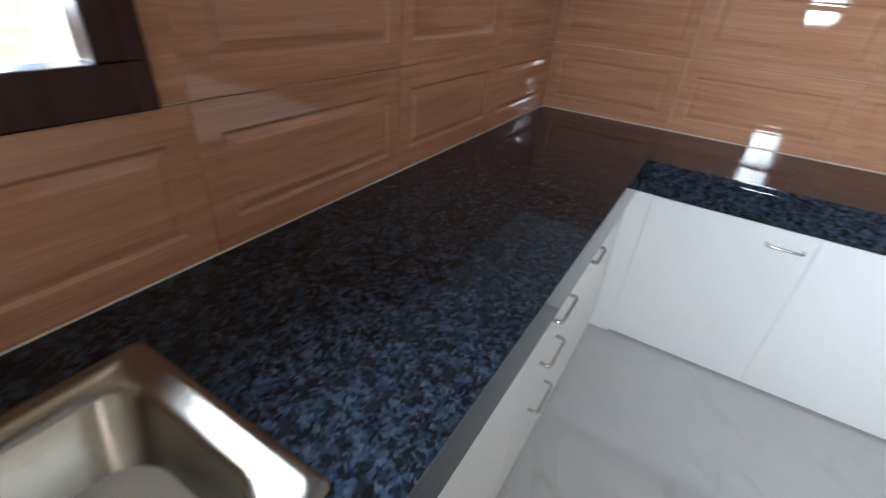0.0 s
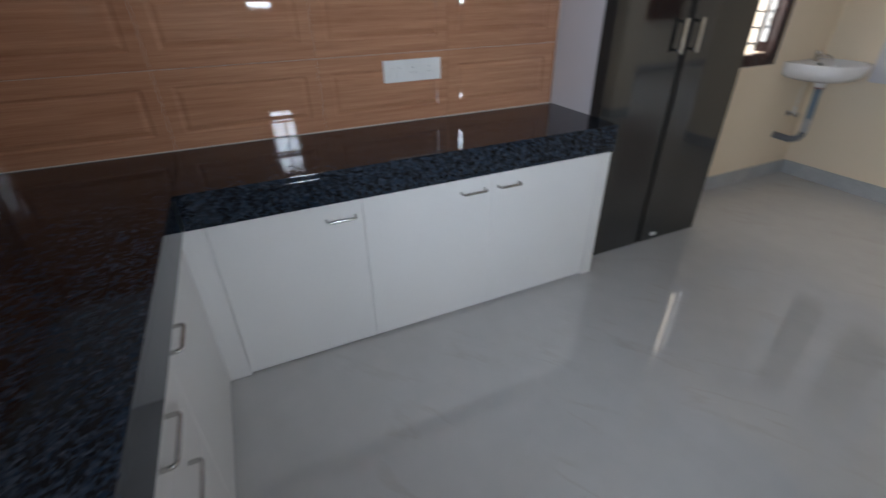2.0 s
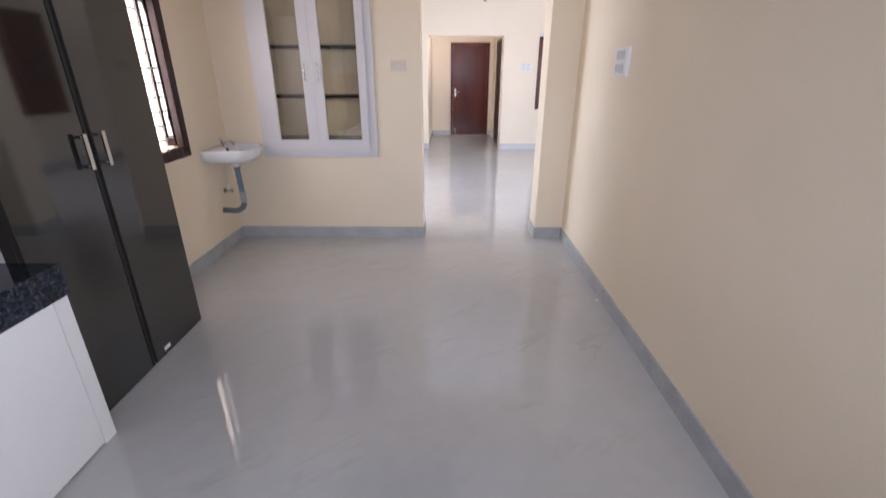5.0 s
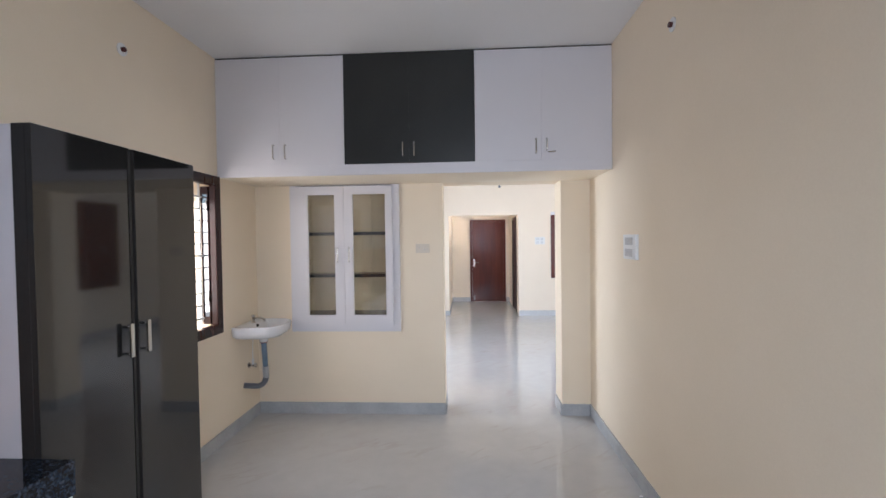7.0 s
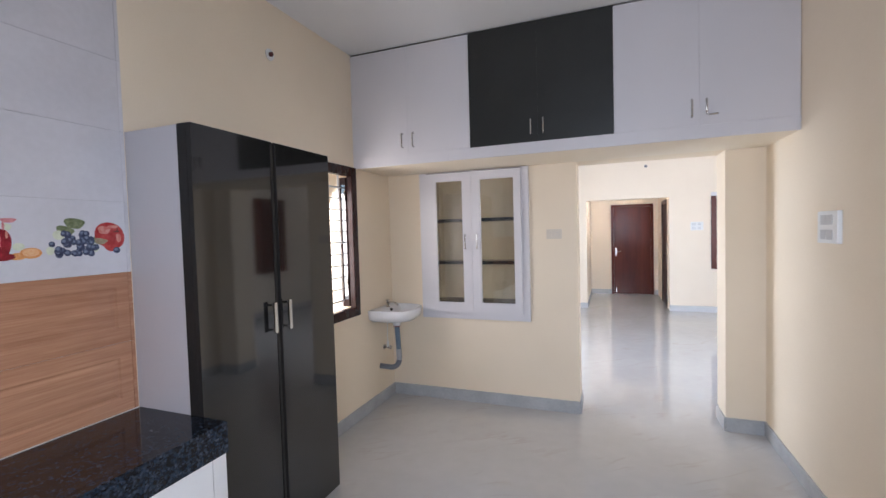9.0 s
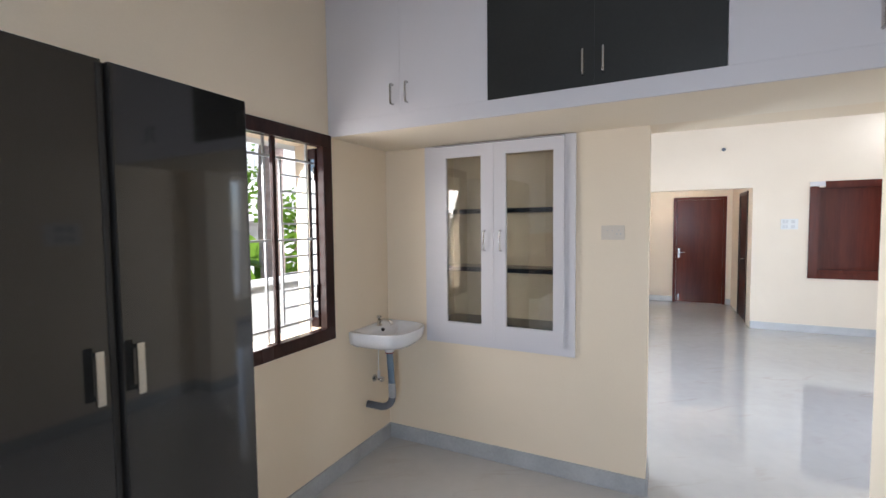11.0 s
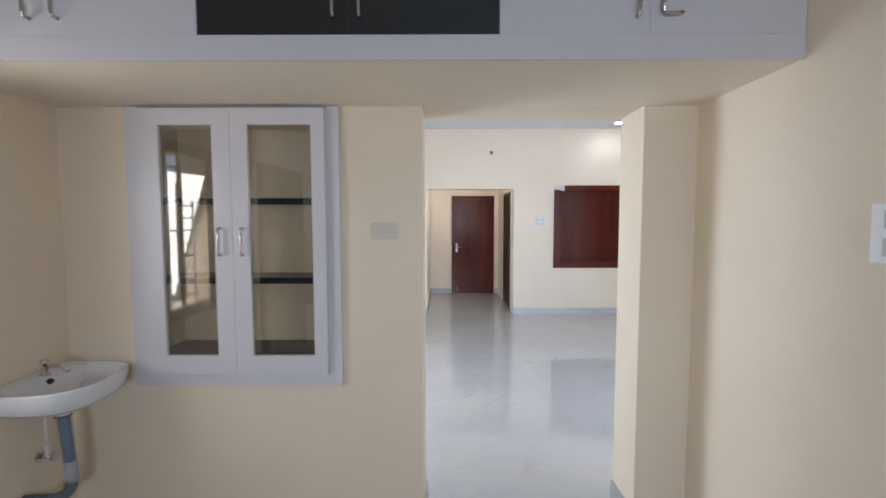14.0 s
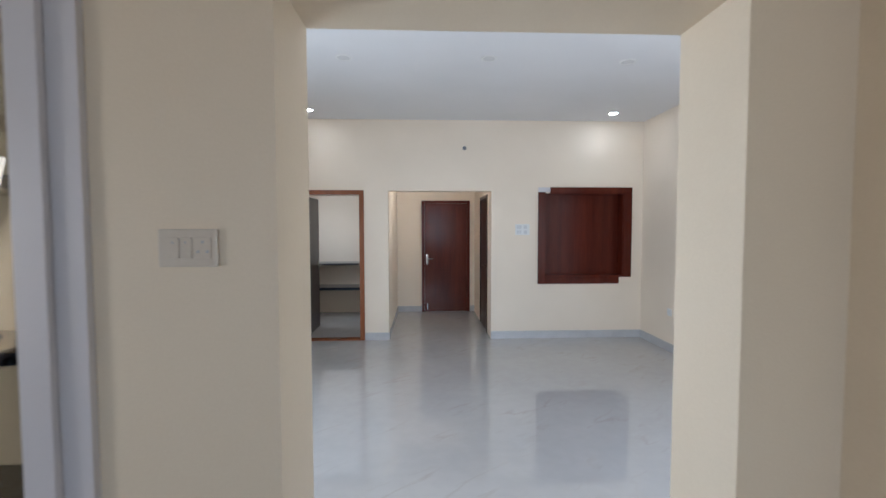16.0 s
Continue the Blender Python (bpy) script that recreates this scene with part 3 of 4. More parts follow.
# ---- loft cupboards ----
loft = thing("loft_cupboard", (1.53, 4.9, SOFFIT), "white and black loft cupboards above the doorway", "cupboard")
part("bottom_rail", box(0.001, XR - 0.001, 4.882, 4.899, SOFFIT - 0.003, 2.197, 0.001), WHITE_LAM, loft)
part("top_gap", box(0.001, XR - 0.001, 4.892, 4.9, 3.034, TOP - 0.002), BLACKISH, loft, "thin dark gap below the ceiling")
part("divider", box(1.014, 1.032, 4.905, 5.49, 2.202, 3.03), WHITE_LAM, loft)
part("divider", box(2.024, 2.042, 4.905, 5.49, 2.202, 3.03), WHITE_LAM, loft)
for x0, x1, m, hx in ((0.002, 0.512, WHITE_LAM, 0.465), (0.513, 1.022, WHITE_LAM, 0.559), (1.024, 1.5289, LOFT_DARK, 1.481), (1.5291, 2.032, LOFT_DARK, 1.568), (2.034, 2.5345, WHITE_LAM, 2.491), (2.5353, 3.057, WHITE_LAM, 2.572)):
    leaf = part("door", box(x0, x1, 4.880 if m == LOFT_DARK else 4.882, 4.899, 2.1975, 3.036, 0.0003 if m == LOFT_DARK else 0.001), m, loft, "matt black laminate door" if m == LOFT_DARK else "")
    if hx == 2.572:
        part("handle", tube([(hx, 4.884, 2.355), (hx, 4.862, 2.353), (hx, 4.860, 2.34), (hx, 4.860, 2.262), (hx + 0.01, 4.860, 2.254), (hx + 0.062, 4.858, 2.256)], 0.006, 8), STEEL, leaf, "loose steel handle with a bent foot")
    else:
        bow_handle(leaf, (hx, 4.882, 2.25), (hx, 4.882, 2.357), (0, -0.026, 0), 0.006)

# ---- glazed wall cupboard ----
cup = thing("display_cupboard", (0.845, YF, 0.77), "white wall cupboard with two glazed doors and dark shelves", "cupboard")
part("surround", holed("y", 5.478, 5.4985, 0.335, 1.350, 0.77, SOFFIT - 0.004, [(0.43, 1.26, 0.86, 2.06)]), WHITE_LAM, cup)
part("top_gap", box(0.402, 1.287, 5.470, 5.478, 2.103, 2.108), WINDOW_WOOD, cup, "thin brown gap above the doors")
for x0, x1, g0, g1, hx in ((0.402, 0.8425, 0.508, 0.757, 0.785), (0.8445, 1.287, 0.925, 1.223, 0.893)):
    leaf = part("door", holed("y", 5.456, 5.474, x0, x1, 0.83, 2.102, [(g0, g1, 0.924, 2.025)]), WHITE_LAM, cup)
    pane = part("pane", box(g0 - 0.004, g1 + 0.004, 5.475, 5.4775, 0.918, 2.031), GLASS, leaf, "clear glass pane")
    pane.visible_shadow = False
    bow_handle(leaf, (hx, 5.456, 1.413), (hx, 5.456, 1.54), (0, -0.028, 0), 0.006)
for z in (1.266, 1.655):
    part("shelf", box(0.431, 1.259, YF + 0.012, YG - 0.032, z, z + 0.03, 0.002), GRANITE, cup, "dark stone shelf")
part("shelf", box(0.431, 1.259, YF + 0.004, YG - 0.032, 0.862, 0.925, 0.002), GRANITE, cup, "dark stone bottom shelf")

# ---- wash basin ----
basin = thing("wash_basin", (0.0, 5.265, 0.72), "small white porcelain wash basin fixed to the cream wall", "wash basin")


def d_ring(z, fx, fy, x0=0.002):
    """A ring flat against the wall, with square corners there and a rounded front."""
    half, pts = 0.228 * fy, [(x0, 5.26 - 0.228 * fy * k / 5, z) for k in range(-5, 6)]
    deep = 0.385 * fx
    pts += [(x0 + (deep * 0.42 - x0) * k / 4, 5.26 - half, z) for k in range(1, 5)]
    for k in range(1, 24):
        a = math.pi * k / 24
        c, sn = math.cos(a), math.sin(a)
        pts.append((deep * 0.42 + deep * 0.58 * sn ** 0.75, 5.26 - half * math.copysign(abs(c) ** 0.75, c), z))
    pts += [(deep * 0.42 + (x0 - deep * 0.42) * k / 4, 5.26 + half, z) for k in range(0, 4)]
    return pts


rings = [d_ring(0.772, 0.55, 0.16, 0.12), d_ring(0.784, 0.68, 0.46, 0.06), d_ring(0.802, 0.86, 0.78, 0.02), d_ring(0.826, 0.945, 0.93), d_ring(0.852, 0.975, 0.975), d_ring(0.900, 1.0, 1.0), d_ring(0.908, 0.99, 0.99), d_ring(0.908, 0.965, 0.965, 0.008), d_ring(0.898, 0.945, 0.93, 0.10),
         d_ring(0.880, 0.90, 0.86, 0.11), d_ring(0.845, 0.82, 0.70, 0.13), d_ring(0.815, 0.68, 0.40, 0.15), d_ring(0.806, 0.56, 0.10, 0.17)]
part("bowl", loft_rings(rings, True, True), PORCELAIN, basin)
part("drain", tube([(0.19, 5.265, 0.804), (0.19, 5.265, 0.810)], 0.022, 16), CHROME, basin, "chrome drain")
part("overflow", tube([(0.104, 5.262, 0.890), (0.118, 5.262, 0.882)], 0.013, 12), BLACKISH, basin, "dark overflow hole")
tap = thing("basin_tap", (0.055, 5.30, 0.90), "small chrome pillar tap on the wash basin", "tap")
part("body", tube([(0.055, 5.30, 0.899), (0.055, 5.30, 0.905), (0.055, 5.30, 0.906), (0.055, 5.30, 0.945)], [0.022, 0.022, 0.014, 0.013], 14), CHROME, tap)
part("spout", tube([(0.055, 5.30, 0.935)] + bend((0.09, 5.30, 0.945), (0.15, 5.30, 0.95), (0.16, 5.30, 0.915), 5), 0.009, 10), CHROME, tap)
part("knob", tube([(0.055, 5.30, 0.945), (0.055, 5.30, 0.952), (0.055, 5.30, 0.958), (0.055, 5.30, 0.972)], [0.008, 0.008, 0.019, 0.016], 12), CHROME, tap)
for fitting in (basin, tap):
    fitting.location.z -= 0.015
waste = thing("waste_pipe", (0.17, 5.257, 0.40), "grey plastic waste pipe with an elbow below the basin", "pipe")
part("cup", tube([(0.17, 5.25, 0.778), (0.17, 5.25, 0.755), (0.17, 5.25, 0.728)], [0.040, 0.038, 0.030], 16), PORCELAIN, waste, "white plastic waste cup")
part("washer", tube([(0.17, 5.25, 0.728), (0.17, 5.25, 0.721)], 0.031, 16), surface("red_washer", (0.16, 0.03, 0.03), (0.22, 0.05, 0.045), 10, 80, 0.5, 0.05, 0), waste, "dull red rubber washer")
part("upright", tube([(0.17, 5.25, 0.7205), (0.17, 5.272, 0.50)], 0.0225, 14), PVC, waste)
part("coupling", tube([(0.17, 5.271, 0.508), (0.17, 5.272, 0.496), (0.171, 5.276, 0.43), (0.170, 5.276, 0.405)], [0.0235, 0.0255, 0.0255, 0.0245], 14), surface("pale_pvc", (0.36, 0.37, 0.39), (0.44, 0.45, 0.47), 8, 90, 0.45, 0.08, 0.03), waste, "pale grey coupling")
part("elbow", tube(bend((0.170, 5.276, 0.412), (0.166, 5.272, 0.340), (0.10, 5.250, 0.336), 8) + [(0.001, 5.216, 0.352)], 0.024, 14), PVC_DARK, waste)
valve = thing("angle_valve", (0.0, 5.307, 0.505), "chrome angle valve with a thin hose below the basin", "valve")
part("rosette", tube([(0.001, 5.307, 0.505), (0.006, 5.307, 0.505)], 0.026, 16), CHROME, valve)
part("body", tube([(0.005, 5.307, 0.505), (0.055, 5.307, 0.505)], 0.012, 10), CHROME, valve)
part("knob", tube([(0.055, 5.307, 0.505), (0.06, 5.307, 0.505), (0.075, 5.307, 0.505)], [0.012, 0.02, 0.018], 10), CHROME, valve)
part("outlet", tube([(0.04, 5.307, 0.505), (0.04, 5.307, 0.56)], 0.011, 10), PLASTIC, valve)
part("hose", tube(bend((0.04, 5.307, 0.555), (0.035, 5.305, 0.66), (0.06, 5.290, 0.800), 8), 0.004, 8), PLASTIC, valve)


chip = thing("paint_chip", (3.02, 4.25, 0.0005), "small white flake of plaster lying on the floor", "debris")
bm = bmesh.new()
bmesh.ops.create_icosphere(bm, subdivisions=1, radius=1, matrix=Matrix.Translation((3.02, 4.25, 0.004)) @ Matrix.Diagonal((0.013, 0.007, 0.0035, 1)))
part("flake", bm, PLASTIC, chip)

# ---- switchboards, sockets and wall boxes ----
def switchboard(name, axis, face, out, u, z, w, h, modules, label, deep=0.012, material=None, face_material=None):
    """A switch plate on a wall. out: +1 or -1, the way it stands out. modules: (du, dz, w, h, kind) from its middle."""
    ob = thing(name, (face, u, z) if axis == "x" else (u, face, z), label, "switchboard")

    def b(d0, d1, a, c, e, f, bev=0.0):
        p, q = sorted((face + d0 * out, face + d1 * out))
        return box(p, q, a, c, e, f, bev) if axis == "x" else box(a, c, p, q, e, f, bev)

    part("plate", b(0.0005, deep, u - w / 2, u + w / 2, z - h / 2, z + h / 2, 0.003), material or PLASTIC, ob)
    for du, dz, mw, mh, kind in modules:
        if kind == "socket":
            m = part("socket", b(deep, deep + 0.002, u + du - mw / 2, u + du + mw / 2, z + dz - mh / 2, z + dz + mh / 2, 0.0008), face_material or PLASTIC, ob)
            for a, c in ((0, 0.013), (-0.010, -0.008), (0.010, -0.008)):
                part("pin_hole", b(deep + 0.002, deep + 0.0026, u + du + a - 0.003, u + du + a + 0.003, z + dz + c - 0.003, z + dz + c + 0.003), GREYISH, m)
        else:
            m = part("rocker", b(deep, deep + 0.004, u + du - mw / 2, u + du + mw / 2, z + dz - mh / 2, z + dz + mh / 2, 0.0012), face_material or PLASTIC, ob)
            part("mark", b(deep + 0.004, deep + 0.0045, u + du - 0.002, u + du + 0.002, z + dz + mh * 0.22, z + dz + mh * 0.32), GREYISH, m)
    return ob


switchboard("switchboard", "x", XR, -1, 4.49, 1.54, 0.22, 0.165, [(dx, dz, 0.032, 0.05, "rocker") for dz in (0.038, -0.038) for dx in (-0.045, -0.01)] + [(0.045, 0.038, 0.055, 0.05, "socket"), (0.045, -0.038, 0.055, 0.05, "socket")], "white plastic switchboard with two rows on cream wall", 0.022, None, GREYISH)
switchboard("switchboard", "y", YF, -1, 1.557, 1.526, 0.126, 0.082, [(-0.03, 0, 0.024, 0.045, "rocker"), (-0.003, 0, 0.024, 0.045, "rocker"), (0.032, 0, 0.035, 0.045, "socket")], "small cream switch plate beside the doorway", 0.010, BEIGE, BEIGE)
switchboard("switchboard", "x", 0.0085, 1, 2.205, 1.053, 0.28, 0.095, [(dx, 0, 0.03, 0.055, "rocker") for dx in (-0.1, -0.065)] + [(0.0, 0, 0.055, 0.055, "socket"), (0.08, 0, 0.055, 0.055, "socket")], "white switch and socket plate on brown tiles")
switchboard("switchboard", "y", YH, -1, 3.45, 1.545, 0.20, 0.15, [(dx, dz, 0.03, 0.05, "rocker") for dz in (0.035, -0.035) for dx in (-0.065, -0.03)] + [(0.04, 0.035, 0.05, 0.05, "socket"), (0.04, -0.035, 0.05, 0.05, "socket")], "white switchboard beside the niche in the hall", 0.012, None, UNLIT)
switchboard("socket_plate", "x", HX1, -1, 9.9, 0.5, 0.09, 0.09, [(0, 0, 0.05, 0.05, "socket")], "white socket plate low on the hall wall")


def lamp_outlet(x, out, y, z, axis="x"):
    ob = thing("lamp_outlet", (x, y, z), "round white wall outlet with a dark red wire stub", "outlet", "wall lamp outlets")
    d = Vector((out, 0, 0)) if axis == "x" else Vector((0, out, 0))
    p = Vector((x, y, z))
    part("plate", tube([p + d * 0.0005, p + d * 0.006], 0.036, 20), PLASTIC, ob)
    part("stub", tube([p + d * 0.006, p + d * 0.022], 0.014, 12), surface("red_plastic", (0.06, 0.006, 0.006), (0.09, 0.012, 0.010), 10, 80, 0.4, 0.05, 0), ob, "dark red wire stub")


lamp_outlet(0.0, 1, 3.946, 2.72)
lamp_outlet(XR, -1, 3.91, 2.72)
hook = thing("lamp_outlet", (2.63, YH, 2.676), "small dark wire stub on the hall wall", "outlet")
part("stub", tube([(2.63, YH - 0.001, 2.676), (2.63, YH - 0.03, 2.67)], 0.026, 12), PVC_DARK, hook)

# ---- hall ----
for i, (x, y) in enumerate(((0.614, 10.19), (4.54, 10.23), (1.372, 8.458), (2.643, 8.435), (3.904, 8.463), (0.1, 8.46), (4.54, 6.9), (2.64, 6.9), (0.614, 6.9))):
    lit = i < 2
    ob = thing("ceiling_light", (x, y, TOP + 0.01), "round recessed ceiling light, switched on" if lit else "round recessed ceiling light, switched off", "ceiling light", "recessed hall lights")
    ring = [[(x + r * math.cos(a), y + r * math.sin(a), z) for a in [2 * math.pi * k / 24 for k in range(24)]] for r, z in ((0.052, TOP + 0.0095), (0.052, TOP + 0.004), (0.068, TOP + 0.002), (0.074, TOP + 0.0095))]
    part("trim", loft_rings(ring, False), PLASTIC, ob)
    part("diffuser", tube([(x, y, TOP + 0.009), (x, y, TOP + 0.005)], 0.051, 24), LIT if lit else UNLIT, ob, "glowing diffuser" if lit else "")

# added out of view, to give the wardrobe doors a brown reflection
reflected_unit = thing("reflected_brown_unit", (HX1, 8.61, 0.86), "unseen dark red-brown unit added for its reflection in the wardrobe", "cabinet")
part("body", box(HX1 - 0.16, HX1 - 0.001, 8.27, 8.95, 0.86, 2.30, 0.003), RED_WOOD, reflected_unit)
for y0, y1, hy in ((8.272, 8.608, 8.58), (8.612, 8.948, 8.64)):
    leaf = part("door", box(HX1 - 0.18, HX1 - 0.1605, y0, y1, 0.862, 2.298, 0.002), RED_WOOD, reflected_unit)
    bow_handle(leaf, (HX1 - 0.18, hy, 1.45), (HX1 - 0.18, hy, 1.57), (-0.026, 0, 0))

# niche with a dark red frame
niche = thing("television_niche", (4.34, YH, 0.775), "dark red-brown wooden wall niche with stepped frame", "niche")
part("back_panel", box(3.765, 4.905, YH + 0.150, YH + 0.17, 0.85, 2.06), RED_WOOD, niche)
part("side", box(3.771, 3.785, YH, YH + 0.149, 0.861, 2.054), RED_WOOD, niche)
part("side", box(4.885, 4.899, YH, YH + 0.149, 0.861, 2.054), RED_WOOD, niche)
part("top", box(3.786, 4.884, YH, YH + 0.149, 2.04, 2.054), RED_WOOD, niche)
part("ledge", box(3.786, 4.884, YH - 0.012, YH + 0.149, 0.861, 0.90, 0.002), RED_WOOD, niche)
part("frame_strip", box(3.67, 3.772, YH - 0.022, YH - 0.001, 0.776, 2.07, 0.002), RED_WOOD, niche)
part("frame_strip", box(3.84, 5.01, YH - 0.026, YH - 0.001, 2.052, 2.136, 0.002), RED_WOOD, niche)
part("frame_strip", box(4.898, 5.012, YH - 0.022, YH - 0.001, 0.869, 2.0515, 0.002), RED_WOOD, niche)
part("frame_strip", box(3.7725, 4.836, YH - 0.022, YH - 0.001, 0.776, 0.8605, 0.002), RED_WOOD, niche)
part("corner_block", box(3.672, 3.839, YH - 0.020, YH - 0.001, 2.071, 2.134, 0.002), WHITE_LAM, niche, "white laminate corner block")
part("corner_block", box(4.838, 5.008, YH - 0.020, YH - 0.001, 0.80, 0.868, 0.002), HALL_PAINT, niche, "painted corner block")

# doors beyond the hall


def lever(parent, x, y, z, out, axis="y", way=1):
    p, d = Vector((x, y, z)), (Vector((0, out, 0)) if axis == "y" else Vector((out, 0, 0)))
    u = Vector((way, 0, 0)) if axis == "y" else Vector((0, way, 0))
    q = p + d * 0.004
    n = (0.02 if axis == "y" else 0.004, 0.004 if axis == "y" else 0.02)
    part("handle_plate", box(q.x - n[0], q.x + n[0], q.y - n[1], q.y + n[1], z - 0.11, z + 0.08, 0.002), STEEL, parent, "steel handle plate")
    part("lever", tube([p + d * 0.008, p + d * 0.05, p + d * 0.055 + u * 0.01, p + d * 0.055 + u * 0.11], 0.009, 8), STEEL, parent, "steel lever handle")


door = thing("door_passage", (2.47, 12.70, 0), "closed red-brown veneered door with a steel lever handle", "door", "", "structure")
for b in ((2.022, 2.075), (2.868, 2.921)):
    part("jamb", box(*b, 12.700, 12.739, 0, 2.079, 0.003), RED_WOOD, door)
part("head", box(2.0755, 2.8675, 12.700, 12.739, 2.026, 2.079, 0.003), RED_WOOD, door)
leaf = part("leaf", box(2.078, 2.866, 12.712, 12.738, 0.008, 2.024, 0.002), RED_WOOD, door)
lever(leaf, 2.125, 12.712, 1.0, -1)
part("bolt", box(2.12, 2.14, 12.705, 12.712, 0.04, 0.16, 0.002), STEEL, leaf, "steel tower bolt")

side = thing("door_side", (3.05, 11.43, 0), "closed dark brown door in the passage wall", "door", "", "structure")
for b in ((11.022, 11.075), (11.785, 11.838)):
    part("jamb", box(2.998, 3.09, *b, 0, 2.068, 0.003), DARK_DOOR, side)
part("head", box(2.998, 3.09, 11.0755, 11.7845, 2.015, 2.068, 0.003), DARK_DOOR, side)
leaf = part("leaf", box(3.012, 3.05, 11.077, 11.783, 0.008, 2.013, 0.002), DARK_DOOR, side)
lever(leaf, 3.012, 11.14, 1.0, -1, "x", 1)

store = thing("door_store", (0.77, YH, 0), "open doorway with a varnished teak frame", "door", "", "structure")
for b in ((0.302, 0.36), (1.172, 1.236)):
    part("jamb", box(*b, YH - 0.02, YH + 0.10, 0.021, 2.03, 0.003), ORANGE_WOOD, store)
part("head", box(0.302, 1.236, YH - 0.02, YH + 0.10, 2.0305, 2.092, 0.003), ORANGE_WOOD, store)
part("threshold", box(0.302, 1.236, YH - 0.02, YH + 0.10, 0.0005, 0.02, 0.003), ORANGE_WOOD, store)
leaf = part("leaf", box(0.372, 0.408, YH + 0.104, YH + 0.88, 0.024, 2.02, 0.002), DARK_DOOR, store, "dark door leaf swung open")
lever(leaf, 0.408, YH + 0.80, 1.0, 1, "x", -1)
for z, t in ((0.925, 0.026), (0.475, 0.05)):
    structure("store_shelf", box(-0.149, 1.399, 12.28, 12.749, z, z + t, 0.003), GRANITE, "dark stone shelf in the store room")

# ---- outside the west window ----
structure("ground", box(-400, 400, -400, 400, -0.72, -0.6), GROUND, "bare earth round the house")
structure("chajja", box(-0.95, -0.23, 3.3, 6.6, 2.21, 2.30), PLASTER, "white concrete sunshade above the window")
structure("chajja_south", box(1.3, 3.4, -0.4, YB - 0.23, 2.21, 2.30), PLASTER, "white concrete sunshade above the window")
# added slab, never in view, that blocks sun at the east hall opening
structure("hall_sun_block", box(HX1 + 0.2, HX1 + 1.2, 6.3, 9.2, 2.45, 2.55), PLASTER, "unseen white slab added to keep sun out of the hall opening")
wall = thing("compound_wall", (-1.9, 6, -0.6), "low whitewashed compound wall with a flat coping", "wall")
part("wall", box(-2.0, -1.86, 1.0, 14, -0.6, 0.97, 0.004), PLASTER, wall)
part("coping", box(-2.03, -1.83, 1.0, 14, 0.9705, 1.03, 0.01), PLASTER, wall)


def palm(x, y, height, radius, lean, label):
    ob = thing("palm_tree", (x, y, -0.6), label, "tree")
    bm = bmesh.new()
    n = 46
    pts = [(x + lean * (i / n) ** 1.5, y + 0.03 * math.sin(i * 0.3), -0.6 + height * i / n) for i in range(n + 1)]
    radii = [radius * (1.35 - 0.35 * min(1, i / 6)) * (1 - 0.25 * i / n) * (1.0 + (0.05 if i % 2 else -0.02)) for i in range(n + 1)]
    part("trunk", tube(pts, radii, 16, bm), BARK, ob)
    crown = bmesh.new()
    for k in range(13):
        frond(crown, pts[-1], 360 * k / 13 + 11 * (k % 3), 30 + 20 * ((k * 7) % 4), 2.6 + 0.3 * (k % 3))
    part("crown", crown, FROND, ob)


def frond(bm, base, heading, rise, length, leaflets=26):
    """A feather leaf: an arched rib with two rows of narrow leaflets."""
    base, h = Vector(base), radians(heading)
    out = Vector((math.cos(h), math.sin(h), 0))
    rib = []
    for i in range(leaflets + 1):
        t = i / leaflets
        rib.append(base + out * length * t + Vector((0, 0, length * (math.tan(radians(rise)) * t - 1.25 * t * t) * 0.75)))
    tube(rib, [0.016 * (1 - 0.8 * i / leaflets) for i in range(leaflets + 1)], 5, bm)
    across = Vector((-out.y, out.x, 0))
    for i in range(2, leaflets):
        t = i / leaflets
        size = length * 0.28 * math.sin(math.pi * min(1, t * 0.9 + 0.08)) + 0.05
        for sgn in (1, -1):
            tip = rib[i] + across * sgn * size * 0.8 + out * size * 0.55 + Vector((0, 0, -size * (0.25 + 0.3 * random.random())))
            w = (rib[min(i + 1, leaflets)] - rib[i]) * 0.36
            mid = (rib[i] + tip) / 2 + Vector((0, 0, size * 0.06))
            v = [bm.verts.new(p) for p in (rib[i] - w * 0.5, rib[i] + w * 0.5, mid + w * 0.6, tip, mid - w * 0.6)]
            bm.faces.new((v[0], v[1], v[2], v[4]))
            bm.faces.new((v[4], v[2], v[3]))


def banana_leaf(bm, base, heading, rise, length, width):
    base, h = Vector(base), radians(heading)
    out, across = Vector((math.cos(h), math.sin(h), 0)), Vector((-math.sin(h), math.cos(h), 0))
    rows, n = [], 14
    for i in range(n + 1):
        t = i / n
        p = base + out * length * t + Vector((0, 0, length * (math.tan(radians(rise)) * t - 0.9 * t * t)))
        w = width * math.sin(math.pi * (0.06 + 0.94 * t) ** 0.8) * (0.92 + 0.16 * random.random())
        rows.append([bm.verts.new(p + across * w * s + Vector((0, 0, abs(s) * w * 0.35 - 0.02 * (s == 0)))) for s in (-1, -0.5, 0, 0.5, 1)])
    for a, b in zip(rows, rows[1:]):
        for k in range(4):
            bm.faces.new((a[k], a[k + 1], b[k + 1], b[k])).smooth = True


def banana(x, y, leaves, label):
    ob = thing("banana_plant", (x, y, -0.6), label, "plant", "banana plants behind the wall")
    part("stem", tube([(x, y, -0.6), (x + 0.03, y, 0.3), (x, y + 0.03, 1.0)], [0.10, 0.085, 0.06], 12), LEAF, ob)
    for heading, rise, length, width in leaves:
        bm = bmesh.new()
        banana_leaf(bm, (x, y + 0.03, 0.98), heading, rise, length, width)
        part("leaf", bm, LEAF, ob)


